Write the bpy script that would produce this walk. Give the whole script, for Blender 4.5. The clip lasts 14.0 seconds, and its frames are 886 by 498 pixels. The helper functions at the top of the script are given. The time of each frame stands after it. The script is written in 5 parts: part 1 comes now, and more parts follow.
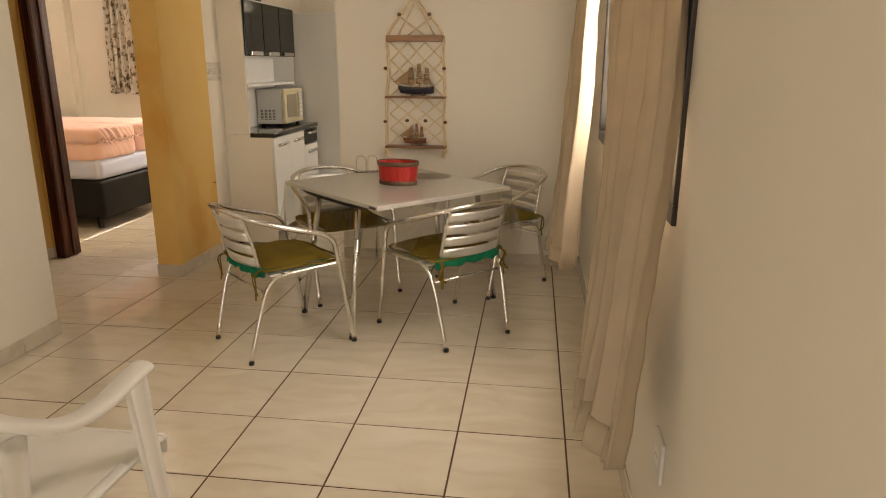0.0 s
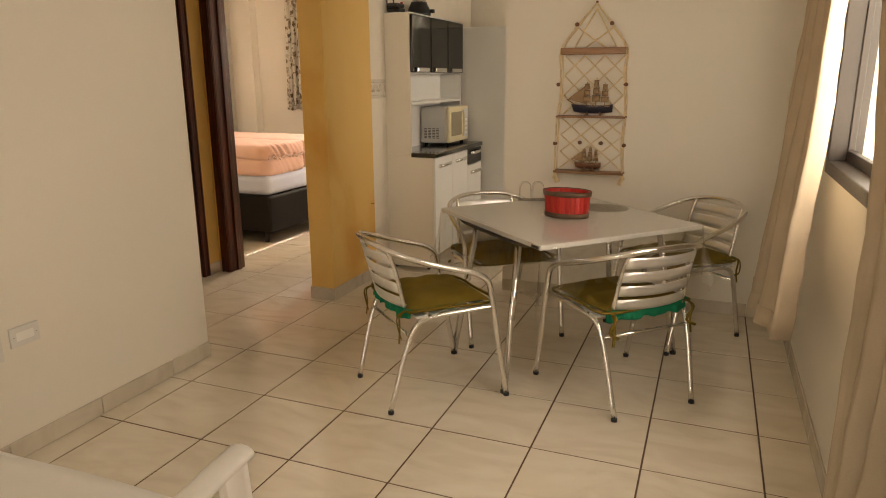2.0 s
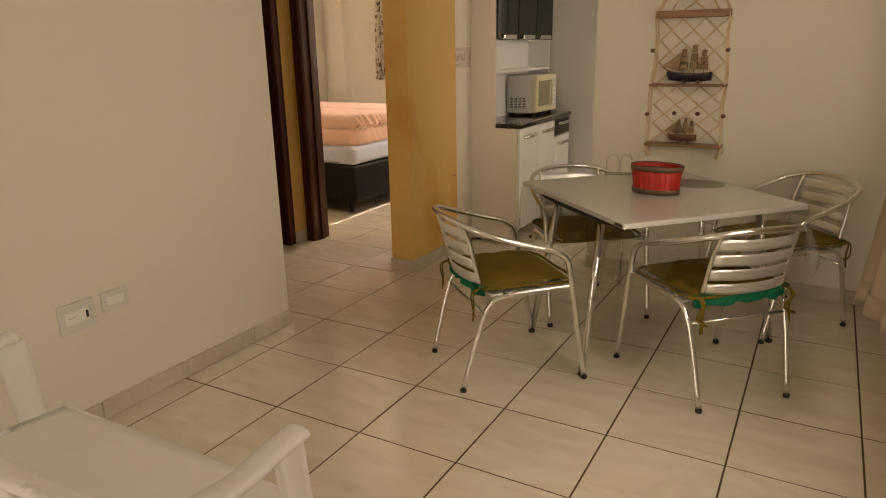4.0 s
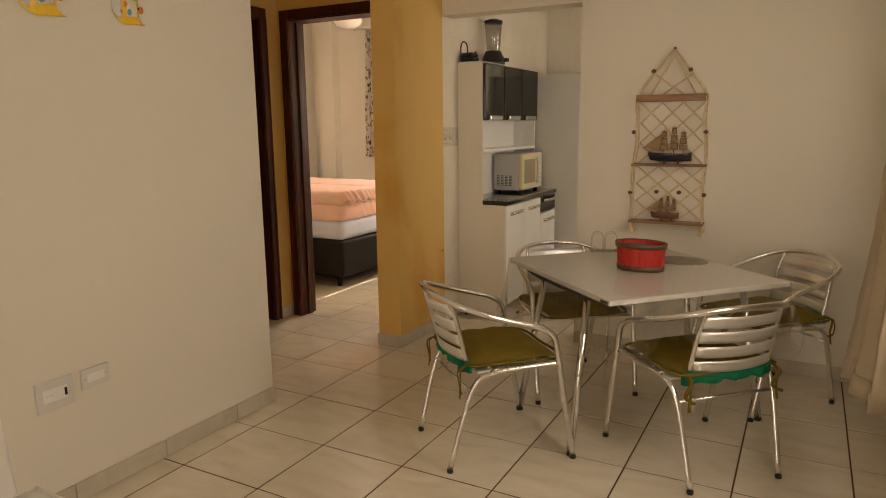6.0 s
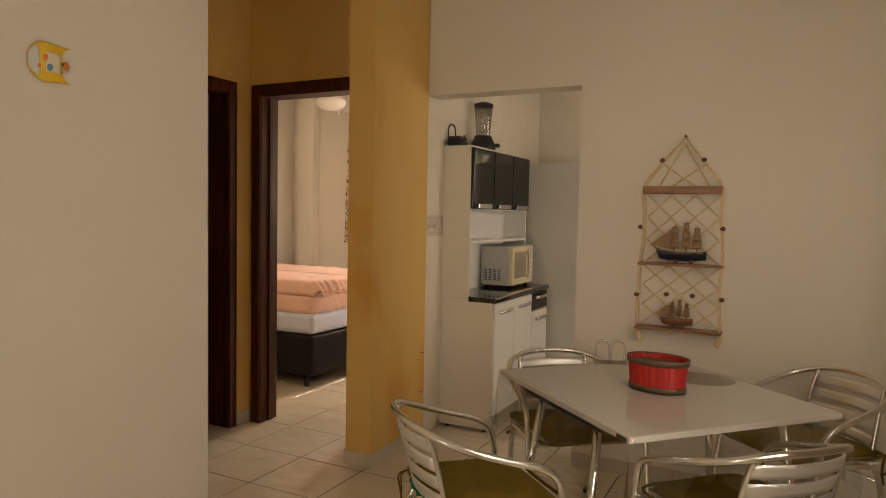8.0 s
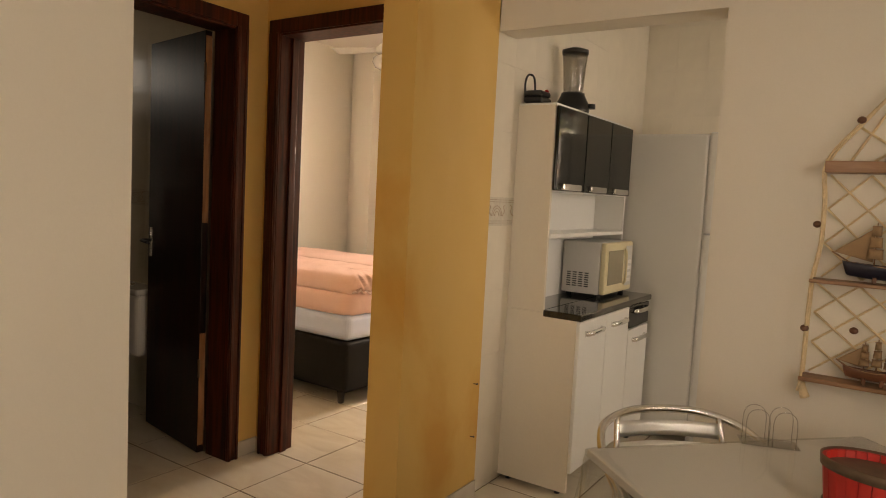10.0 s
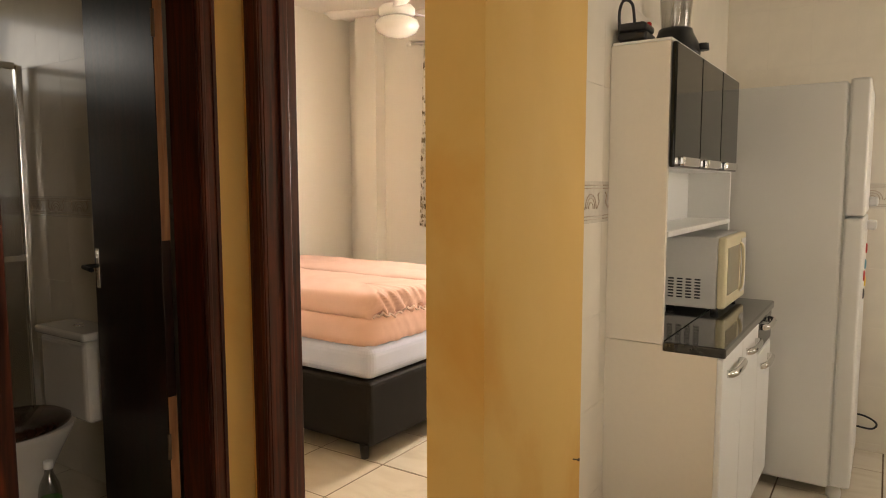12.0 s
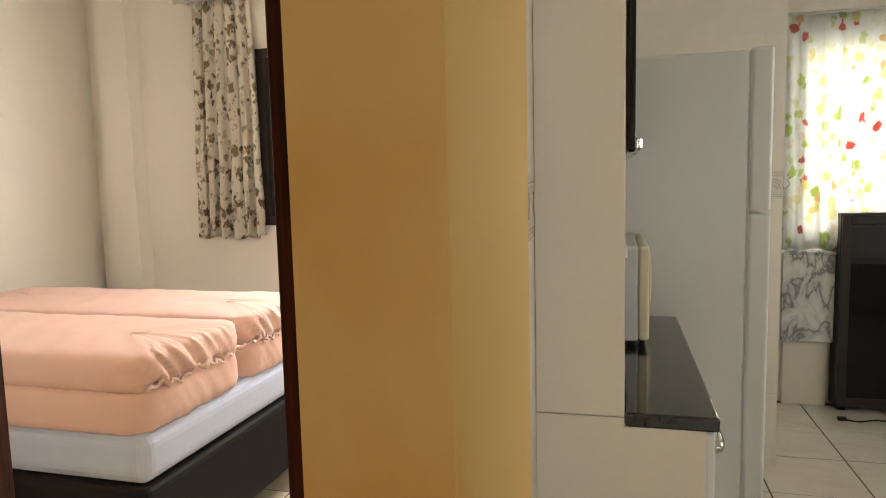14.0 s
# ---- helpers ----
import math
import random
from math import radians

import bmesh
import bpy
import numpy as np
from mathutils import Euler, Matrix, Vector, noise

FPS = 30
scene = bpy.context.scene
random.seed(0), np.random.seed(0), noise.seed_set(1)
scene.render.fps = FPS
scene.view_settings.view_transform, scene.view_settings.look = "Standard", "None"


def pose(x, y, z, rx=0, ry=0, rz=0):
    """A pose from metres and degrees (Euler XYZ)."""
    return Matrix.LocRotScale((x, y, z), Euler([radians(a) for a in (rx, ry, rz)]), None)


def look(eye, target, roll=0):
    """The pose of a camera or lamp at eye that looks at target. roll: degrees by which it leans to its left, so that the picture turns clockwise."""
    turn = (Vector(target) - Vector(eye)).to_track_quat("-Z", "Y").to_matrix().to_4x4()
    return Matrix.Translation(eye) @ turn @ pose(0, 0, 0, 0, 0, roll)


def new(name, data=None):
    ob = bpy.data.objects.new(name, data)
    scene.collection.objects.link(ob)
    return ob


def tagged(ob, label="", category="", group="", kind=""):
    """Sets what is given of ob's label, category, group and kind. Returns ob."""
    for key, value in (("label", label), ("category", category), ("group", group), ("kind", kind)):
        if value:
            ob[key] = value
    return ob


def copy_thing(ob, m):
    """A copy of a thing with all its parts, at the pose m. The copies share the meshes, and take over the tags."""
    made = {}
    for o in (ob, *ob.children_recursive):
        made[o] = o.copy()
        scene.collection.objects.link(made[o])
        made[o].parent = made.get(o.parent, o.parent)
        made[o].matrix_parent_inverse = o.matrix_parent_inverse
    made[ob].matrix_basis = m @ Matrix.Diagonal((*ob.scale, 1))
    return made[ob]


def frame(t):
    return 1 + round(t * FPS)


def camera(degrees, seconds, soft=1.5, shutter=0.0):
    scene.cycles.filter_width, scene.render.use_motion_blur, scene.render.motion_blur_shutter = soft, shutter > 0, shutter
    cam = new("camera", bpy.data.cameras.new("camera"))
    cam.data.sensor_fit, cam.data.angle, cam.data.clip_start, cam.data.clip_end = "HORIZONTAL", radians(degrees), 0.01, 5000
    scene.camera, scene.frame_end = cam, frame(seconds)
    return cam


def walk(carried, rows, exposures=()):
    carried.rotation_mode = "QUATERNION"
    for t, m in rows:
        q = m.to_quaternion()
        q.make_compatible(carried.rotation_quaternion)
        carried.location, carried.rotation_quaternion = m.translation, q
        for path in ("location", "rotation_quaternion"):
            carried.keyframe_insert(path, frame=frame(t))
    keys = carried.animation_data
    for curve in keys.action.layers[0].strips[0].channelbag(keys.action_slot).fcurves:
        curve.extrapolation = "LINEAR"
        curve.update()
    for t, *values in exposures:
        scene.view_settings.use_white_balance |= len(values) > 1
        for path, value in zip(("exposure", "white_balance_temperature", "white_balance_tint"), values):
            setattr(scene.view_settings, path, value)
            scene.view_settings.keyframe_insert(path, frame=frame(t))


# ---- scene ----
cam = camera(66.7, 14.0, 1.0)
PATH = [
    (0, (0.235, 0.252, 1.366), (-0.017, 2.163, 0.834), 0.2),
    (0.5, (0.253, 0.322, 1.357), (-0.11, 2.222, 0.848), -0.6),
    (1, (0.237, 0.435, 1.35), (-0.25, 2.31, 0.852), -1.1),
    (1.5, (0.173, 0.583, 1.365), (-0.388, 2.439, 0.873), -0.8),
    (2, (0.13, 0.69, 1.371), (-0.586, 2.491, 0.88), -0.3),
    (2.5, (0.107, 0.753, 1.36), (-0.786, 2.475, 0.874), -0.3),
    (3, (0.115, 0.793, 1.365), (-0.835, 2.48, 0.861), -0.5),
    (5.3, (0.163, 0.772, 1.379), (-0.765, 2.423, 0.736), -1.8),
    (5.5, (0.161, 0.77, 1.381), (-0.775, 2.449, 0.829), -1.5),
    (6, (0.153, 0.783, 1.386), (-0.784, 2.512, 1.023), -0.6),
    (6.5, (0.155, 0.823, 1.389), (-0.78, 2.579, 1.183), -0.0),
    (7, (0.139, 0.898, 1.383), (-0.78, 2.668, 1.237), 0.8),
    (7.5, (0.052, 1.037, 1.377), (-0.862, 2.812, 1.253), 1.1),
    (8, (-0.079, 1.232, 1.386), (-0.986, 3.011, 1.278), 1.1),
    (8.5, (-0.192, 1.472, 1.369), (-1.125, 3.238, 1.265), 1.2),
    (8.7, (-0.237, 1.577, 1.366), (-1.211, 3.321, 1.264), 2.0),
    (10.8, (-0.81, 2.537, 1.363), (-1.947, 4.172, 1.19), 2.3),
    (11, (-0.903, 2.589, 1.354), (-2.042, 4.224, 1.183), 2.0),
    (11.5, (-1.103, 2.72, 1.36), (-2.243, 4.354, 1.183), -0.0),
    (12, (-1.274, 2.926, 1.358), (-2.372, 4.587, 1.169), -0.1),
    (12.5, (-1.441, 3.109, 1.369), (-2.508, 4.789, 1.17), 0.7),
    (13, (-1.666, 3.245, 1.378), (-2.732, 4.926, 1.187), -0.6),
    (13.5, (-1.815, 3.411, 1.377), (-2.648, 5.217, 1.17), -1.7),
    (14, (-1.879, 3.63, 1.37), (-2.374, 5.557, 1.159), -1.4),
]
EXPO = [(0, 0.37, 7700, 16), (1.5, 0.43, 7900, 17), (2.5, 0.1, 8200, 17), (3, 0.05, 8200, 17), (6.5, 0.05, 8300, 18), (7.2, 0.1, 8300, 18), (8.5, -0.25, 8300, 19), (11, 0.36, 7900, 17), (11.5, 0.34, 7700, 16), (12.5, 0.6, 7200, 14), (13, 0.58, 6900, 13), (13.5, 0.52, 6600, 12), (14, 0.36, 6300, 9)]
walk(cam, [(t, look(eye, target, roll)) for t, eye, target, roll in PATH], EXPO)

# ---- world and light ----
world = bpy.data.worlds.new("world")
scene.world = world
world.use_nodes = True
wn = world.node_tree.nodes
sky = wn.new("ShaderNodeTexSky")
sky.sky_type = "NISHITA"
sky.sun_disc = False
sky.sun_elevation = radians(50)
sky.sun_rotation = radians(100)
world.node_tree.links.new(sky.outputs[0], wn["Background"].inputs[0])
wn["Background"].inputs[1].default_value = 0.12


def lamp(name, m, sx, sy, watts, colour):
    d = bpy.data.lights.new(name, "AREA")
    d.shape, d.size, d.size_y, d.energy, d.color = "RECTANGLE", sx, sy, watts, colour
    ob = new(name, d)
    ob.matrix_world = m
    return ob


DAY = (1.0, 0.95, 0.87)
lamp("living_window_light", look((0.74, 2.8, 1.56), (-3, 2.8, 1.3)), 2.0, 1.1, 63, DAY)
# fill from behind the camera, to lift the right wall and near floor
lamp("rear_door_light", look((-0.7, -1.86, 1.15), (-0.9, 3, 1.0)), 1.5, 1.9, 30, DAY)
# fill for the kitchen, through an assumed side opening that stays out of view
lamp("kitchen_side_light", look((0.74, 6.0, 1.6), (-2, 6.0, 1.0)), 1.1, 0.9, 14.5, DAY)
lamp("bedroom_window_light", look((-3.0, 7.62, 1.64), (-3.6, 5, 0.95)), 1.1, 0.95, 122, (1.0, 0.95, 0.87))
lamp("kitchen_window_light", look((-0.4, 8.15, 1.5), (-0.6, 4, 1.2)), 1.1, 1.2, 37, (1.0, 0.96, 0.88))
lamp("bathroom_window_light", look((-5.46, 4.05, 2.1), (-4.0, 3.9, 1.7)), 0.5, 0.34, 0.8, (1.0, 0.90, 0.74))


# ---- materials ----
def mat(name, colour, rough=0.5, metal=0.0, vary=0.06, scale=6.0, fine=60.0, bump=0.08, coat=0.0, spec=0.5, bdist=0.002, emit=0.0, island=0.0):
    """Base colour varied by noise at two scales, with relief from the finer one."""
    m = bpy.data.materials.new(name)
    m.use_nodes = True
    nt = m.node_tree
    n, l = nt.nodes, nt.links
    b = n["Principled BSDF"]
    b.inputs["Roughness"].default_value = rough
    b.inputs["Metallic"].default_value = metal
    b.inputs["Coat Weight"].default_value = coat
    b.inputs["Coat Roughness"].default_value = 0.06
    b.inputs["Specular IOR Level"].default_value = spec
    co = n.new("ShaderNodeTexCoord")
    big, small = n.new("ShaderNodeTexNoise"), n.new("ShaderNodeTexNoise")
    for t, s, d in ((big, scale, 4.0), (small, fine, 3.0)):
        t.inputs["Scale"].default_value = s
        t.inputs["Detail"].default_value = d
        l.new(co.outputs["Object"], t.inputs["Vector"])
    mx = n.new("ShaderNodeMix")
    mx.data_type = "RGBA"
    mx.inputs[6].default_value = (*[max(0, c * (1 - vary)) for c in colour], 1)
    mx.inputs[7].default_value = (*[min(1, c * (1 + vary)) for c in colour], 1)
    av = n.new("ShaderNodeMath")
    av.operation = "MULTIPLY_ADD"
    av.inputs[1].default_value = 0.35
    l.new(small.outputs["Fac"], av.inputs[0])
    sc = n.new("ShaderNodeMath")
    sc.operation = "MULTIPLY"
    sc.inputs[1].default_value = 0.65
    l.new(big.outputs["Fac"], sc.inputs[0])
    l.new(sc.outputs[0], av.inputs[2])
    rm = n.new("ShaderNodeMapRange")
    rm.inputs[1].default_value, rm.inputs[2].default_value = 0.3, 0.7
    l.new(av.outputs[0], rm.inputs[0])
    l.new(rm.outputs[0], mx.inputs[0])
    l.new(mx.outputs[2], b.inputs["Base Color"])
    ro = n.new("ShaderNodeMapRange")
    ro.inputs[3].default_value, ro.inputs[4].default_value = rough * 0.85, min(1, rough * 1.15)
    l.new(small.outputs["Fac"], ro.inputs[0])
    l.new(ro.outputs[0], b.inputs["Roughness"])
    if bump:
        bp = n.new("ShaderNodeBump")
        bp.inputs["Strength"].default_value = bump
        bp.inputs["Distance"].default_value = bdist
        l.new(small.outputs["Fac"], bp.inputs["Height"])
        l.new(bp.outputs[0], b.inputs["Normal"])
    return m


def wood(name, dark, light, rough=0.3, scale=(1.5, 14, 14), coat=0.3):
    m = mat(name, dark, rough, bump=0.0, coat=coat)
    n, l = m.node_tree.nodes, m.node_tree.links
    b = n["Principled BSDF"]
    co, mp, tx, rp = n.new("ShaderNodeTexCoord"), n.new("ShaderNodeMapping"), n.new("ShaderNodeTexNoise"), n.new("ShaderNodeValToRGB")
    mp.inputs["Scale"].default_value = scale
    tx.inputs["Scale"].default_value, tx.inputs["Detail"].default_value, tx.inputs["Distortion"].default_value = 3.0, 6.0, 0.6
    rp.color_ramp.elements[0].position, rp.color_ramp.elements[1].position = 0.35, 0.7
    rp.color_ramp.elements[0].color, rp.color_ramp.elements[1].color = (*dark, 1), (*light, 1)
    l.new(co.outputs["Object"], mp.inputs[0])
    l.new(mp.outputs[0], tx.inputs["Vector"])
    l.new(tx.outputs["Fac"], rp.inputs[0])
    l.new(rp.outputs[0], b.inputs["Base Color"])
    return m


def ramp_mat(name, stops, scale, rough=0.4, detail=6.0, distort=1.0, bump=0.0, coat=0.0, rnd=0.0, stretch=(1, 1, 1)):
    """Noise through a colour ramp; rnd shifts the pattern from object to object."""
    m = bpy.data.materials.new(name)
    m.use_nodes = True
    n, l = m.node_tree.nodes, m.node_tree.links
    b = n["Principled BSDF"]
    b.inputs["Roughness"].default_value = rough
    b.inputs["Coat Weight"].default_value = coat
    co, mp, tx, rp = n.new("ShaderNodeTexCoord"), n.new("ShaderNodeMapping"), n.new("ShaderNodeTexNoise"), n.new("ShaderNodeValToRGB")
    mp.inputs["Scale"].default_value = stretch
    l.new(co.outputs["Object"], mp.inputs[0])
    if rnd:
        oi, ml = n.new("ShaderNodeObjectInfo"), n.new("ShaderNodeMath")
        ml.operation = "MULTIPLY"
        ml.inputs[1].default_value = rnd
        l.new(oi.outputs["Random"], ml.inputs[0])
        cb = n.new("ShaderNodeCombineXYZ")
        l.new(ml.outputs[0], cb.inputs[0])
        l.new(ml.outputs[0], cb.inputs[2])
        l.new(cb.outputs[0], mp.inputs["Location"])
    tx.inputs["Scale"].default_value, tx.inputs["Detail"].default_value, tx.inputs["Distortion"].default_value = scale, detail, distort
    l.new(mp.outputs[0], tx.inputs["Vector"])
    l.new(tx.outputs["Fac"], rp.inputs[0])
    e = rp.color_ramp.elements
    while len(e) < len(stops):
        e.new(0.5)
    for el, (p, c) in zip(e, stops):
        el.position, el.color = p, (*c, 1)
    l.new(rp.outputs[0], b.inputs["Base Color"])
    if bump:
        bp = n.new("ShaderNodeBump")
        bp.inputs["Strength"].default_value, bp.inputs["Distance"].default_value = bump, 0.002
        l.new(tx.outputs["Fac"], bp.inputs["Height"])
        l.new(bp.outputs[0], b.inputs["Normal"])
    return m


def cloth(name, colour, through_amount=0.35, vary=0.06, scale=10, fine=400, bump=0.3):
    """Fabric that lets part of the light through."""
    m = mat(name, colour, 0.9, vary=vary, scale=scale, fine=fine, bump=bump, spec=0.1, bdist=0.001)
    n, l = m.node_tree.nodes, m.node_tree.links
    b = n["Principled BSDF"]
    tr, ad = n.new("ShaderNodeBsdfTranslucent"), n.new("ShaderNodeMixShader")
    l.new(b.inputs["Base Color"].links[0].from_socket, tr.inputs["Color"])
    ad.inputs[0].default_value = through_amount
    l.new(b.outputs[0], ad.inputs[1])
    l.new(tr.outputs[0], ad.inputs[2])
    l.new(ad.outputs[0], n["Material Output"].inputs["Surface"])
    return m


M_WALL = mat("cream_paint", (0.75, 0.70, 0.61), 0.75, vary=0.025, scale=1.2, fine=180, bump=0.12, spec=0.3)
M_YELLOW = ramp_mat("yellow_paint", [(0.30, (0.64, 0.34, 0.075)), (0.42, (0.70, 0.445, 0.135)), (0.65, (0.73, 0.48, 0.165))], 2.2, 0.6, bump=0.05, distort=0.4, stretch=(1, 1, 0.6))
M_BEDWALL = mat("pale_cream_paint", (0.83, 0.80, 0.73), 0.75, vary=0.025, scale=1.2, fine=180, bump=0.12, spec=0.3)
M_CEIL = mat("ceiling_paint", (0.82, 0.80, 0.75), 0.85, vary=0.02, scale=2, bump=0.08)
M_GROUT = mat("dark_grout", (0.10, 0.055, 0.028), 0.9, vary=0.25, scale=20, bump=0.2)
M_TILE = ramp_mat("floor_tile", [(0.28, (0.64, 0.56, 0.44)), (0.5, (0.71, 0.635, 0.515)), (0.72, (0.75, 0.685, 0.57))], 2.4, 0.13, detail=5, distort=1.6, coat=0.25, rnd=40, stretch=(1, 2.4, 1))
M_BASE = ramp_mat("baseboard_tile", [(0.3, (0.50, 0.44, 0.35)), (0.7, (0.62, 0.56, 0.46))], 5, 0.25, rnd=30)
M_WTILE = mat("white_wall_tile", (0.79, 0.73, 0.62), 0.3, vary=0.05, scale=4, fine=14, bump=0.0, coat=0.3)
M_DOOR = wood("dark_door_wood", (0.006, 0.0014, 0.0009), (0.026, 0.0055, 0.0026), 0.34, (9, 9, 0.8), 0.0)
M_CASING = wood("mahogany_casing", (0.022, 0.0036, 0.0015), (0.095, 0.018, 0.006), 0.42, (16, 16, 0.9), 0.0)
for m in (M_DOOR, M_CASING):
    m.node_tree.nodes["Principled BSDF"].inputs["Specular IOR Level"].default_value = 0.28
M_RAWWOOD = wood("worn_raw_wood", (0.22, 0.09, 0.035), (0.42, 0.2, 0.085), 0.6, (14, 14, 1.2), 0.0)
M_ALU = mat("aluminium", (0.80, 0.79, 0.76), 0.24, 1.0, vary=0.05, scale=14, fine=160, bump=0.02)
M_SLAT = mat("matte_aluminium", (0.86, 0.86, 0.84), 0.36, 0.8, vary=0.05, scale=10, fine=220, bump=0.03)
M_CHROME = mat("chrome", (0.78, 0.77, 0.75), 0.12, 1.0, vary=0.03, bump=0.0)
M_RUBBER = mat("black_rubber", (0.02, 0.02, 0.02), 0.7)
M_LAMI = mat("white_laminate", (0.80, 0.78, 0.74), 0.24, vary=0.008, scale=5, bump=0.02, coat=0.15)
M_OLIVE = mat("olive_fabric", (0.155, 0.105, 0.016), 0.85, vary=0.18, scale=14, fine=300, bump=0.35, spec=0.15)
M_GREEN = mat("green_fabric", (0.0, 0.17, 0.085), 0.85, vary=0.2, scale=14, fine=300, bump=0.3, spec=0.15)
M_BLACK = mat("black_plastic", (0.012, 0.012, 0.012), 0.35, vary=0.2, bump=0.03)
M_GLOSS = mat("black_gloss", (0.007, 0.008, 0.007), 0.07, vary=0.1, bump=0.0, coat=0.0, spec=0.32)
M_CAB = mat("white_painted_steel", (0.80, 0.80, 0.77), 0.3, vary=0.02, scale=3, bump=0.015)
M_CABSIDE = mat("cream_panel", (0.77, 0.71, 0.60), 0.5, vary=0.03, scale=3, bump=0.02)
M_FRIDGE = mat("white_enamel", (0.76, 0.75, 0.715), 0.32, vary=0.025, scale=3, fine=300, bump=0.05)
M_GRANITE = mat("black_granite", (0.025, 0.024, 0.02), 0.08, vary=0.5, scale=60, fine=240, bump=0.0, coat=0.4)
M_PLASTIC = mat("white_plastic", (0.80, 0.78, 0.74), 0.38, vary=0.03, scale=6, fine=120, bump=0.04)
M_PLATE = mat("aged_white_plastic", (0.66, 0.64, 0.60), 0.4, vary=0.04)
M_CREAMPL = mat("yellowed_plastic", (0.72, 0.64, 0.42), 0.4, vary=0.05)
M_MWGREY = mat("microwave_grey", (0.60, 0.59, 0.56), 0.4, vary=0.04)
M_MWWIN = mat("smoked_microwave_window", (0.34, 0.30, 0.21), 0.2, vary=0.1)
M_CURTAIN = cloth("beige_curtain", (0.50, 0.41, 0.30), 0.13, vary=0.1)
M_FRAME = mat("dark_bronze_aluminium", (0.035, 0.028, 0.024), 0.4, 0.3, vary=0.2, bump=0.03)
M_PEACH = mat("peach_sheet", (0.83, 0.555, 0.48), 0.85, vary=0.06, scale=4, fine=350, bump=0.25, spec=0.15)
M_RUFFLE = mat("pale_pink_elastic", (0.82, 0.62, 0.56), 0.85, vary=0.08, fine=300, bump=0.3)
M_MATT = mat("white_mattress", (0.57, 0.635, 0.82), 0.85, vary=0.03, scale=5, fine=300, bump=0.3, spec=0.2)
M_BEDBASE = mat("dark_bed_base", (0.015, 0.0135, 0.0125), 0.7, spec=0.15, vary=0.15, scale=8, fine=200, bump=0.15)
M_PORC = mat("porcelain", (0.78, 0.76, 0.71), 0.08, vary=0.02, bump=0.0, coat=0.5)


# ---- helpers ----
def bx(bm, a, b, bevel=0.0, seg=2):
    """A box between two corners, its edges rounded by bevel."""
    g = bmesh.ops.create_cube(bm, size=1.0)["verts"]
    for v in g:
        v.co = Vector([(p + q) / 2 + c * (q - p) for p, q, c in zip(a, b, v.co)])
    if bevel:
        es = list({e for v in g for e in v.link_edges})
        bmesh.ops.bevel(bm, geom=es, offset=bevel, segments=seg, profile=0.5, affect="EDGES")
    return bm


def box(a, b, bevel=0.0, seg=2):
    return bx(bmesh.new(), a, b, bevel, seg)


def smooth_path(pts, n=6):
    """A rounded line through the points."""
    p = [Vector(q) for q in pts]
    p = [p[0] * 2 - p[1]] + p + [p[-1] * 2 - p[-2]]
    out = []
    for i in range(1, len(p) - 2):
        a, b, c, d = p[i - 1:i + 3]
        for k in range(n):
            t = k / n
            out.append(0.5 * ((2 * b) + (c - a) * t + (2 * a - 5 * b + 4 * c - d) * t * t + (3 * b - a - 3 * c + d) * t ** 3))
    return out + [p[-2]]


def tube(bm, pts, r, seg=10, flat=1.0, taper=None):
    """Sweeps a round (or flattened) section along the points."""
    pts = [Vector(q) for q in pts]
    rings, up = [], Vector((0, 0, 1))
    for i, q in enumerate(pts):
        d = (pts[min(i + 1, len(pts) - 1)] - pts[max(i - 1, 0)]).normalized()
        if abs(d.dot(up)) > 0.97:
            up = Vector((1, 0, 0)) if abs(d.x) < 0.7 else Vector((0, 1, 0))
        s = d.cross(up).normalized()
        up = s.cross(d).normalized()
        rr = r if taper is None else r + (taper - r) * i / (len(pts) - 1)
        rings.append([bm.verts.new(q + s * (rr * math.cos(a)) + up * (rr * flat * math.sin(a))) for a in [2 * math.pi * k / seg for k in range(seg)]])
    for a, b in zip(rings, rings[1:]):
        for k in range(seg):
            f = bm.faces.new((a[k], a[(k + 1) % seg], b[(k + 1) % seg], b[k]))
            f.smooth = True
    bm.faces.new(rings[0][::-1])
    bm.faces.new(rings[-1])
    return bm


def lathe(bm, prof, seg=24, sx=1.0, sy=1.0, at=(0, 0, 0)):
    """Turns a profile of (radius, height) round the vertical."""
    rings = []
    for r, z in prof:
        rings.append([bm.verts.new((at[0] + r * sx * math.cos(2 * math.pi * k / seg), at[1] + r * sy * math.sin(2 * math.pi * k / seg), at[2] + z)) for k in range(seg)])
    for a, b in zip(rings, rings[1:]):
        for k in range(seg):
            f = bm.faces.new((a[k], a[(k + 1) % seg], b[(k + 1) % seg], b[k]))
            f.smooth = True
    bm.faces.new(rings[0][::-1])
    bm.faces.new(rings[-1])
    return bm


def sheet(bm, fn, nu, nv, thick=0.0):
    """A surface fn(u, v), u and v from 0 to 1, made solid when thick."""
    g = [[bm.verts.new(fn(i / nu, j / nv)) for j in range(nv + 1)] for i in range(nu + 1)]
    fs = []
    for i in range(nu):
        for j in range(nv):
            f = bm.faces.new((g[i][j], g[i + 1][j], g[i + 1][j + 1], g[i][j + 1]))
            f.smooth = True
            fs.append(f)
    if thick:
        bmesh.ops.recalc_face_normals(bm, faces=fs)
        bmesh.ops.solidify(bm, geom=fs, thickness=thick)
    return bm


def mesh_of(bm, name, material, fix=True):
    if fix:
        bmesh.ops.recalc_face_normals(bm, faces=bm.faces[:])
    me = bpy.data.meshes.new(name)
    bm.to_mesh(me)
    bm.free()
    me.materials.append(material)
    return me


def part(name, bm, material, parent, label=""):
    ob = new(name, mesh_of(bm, name, material))
    ob.parent = parent
    return tagged(ob, label)


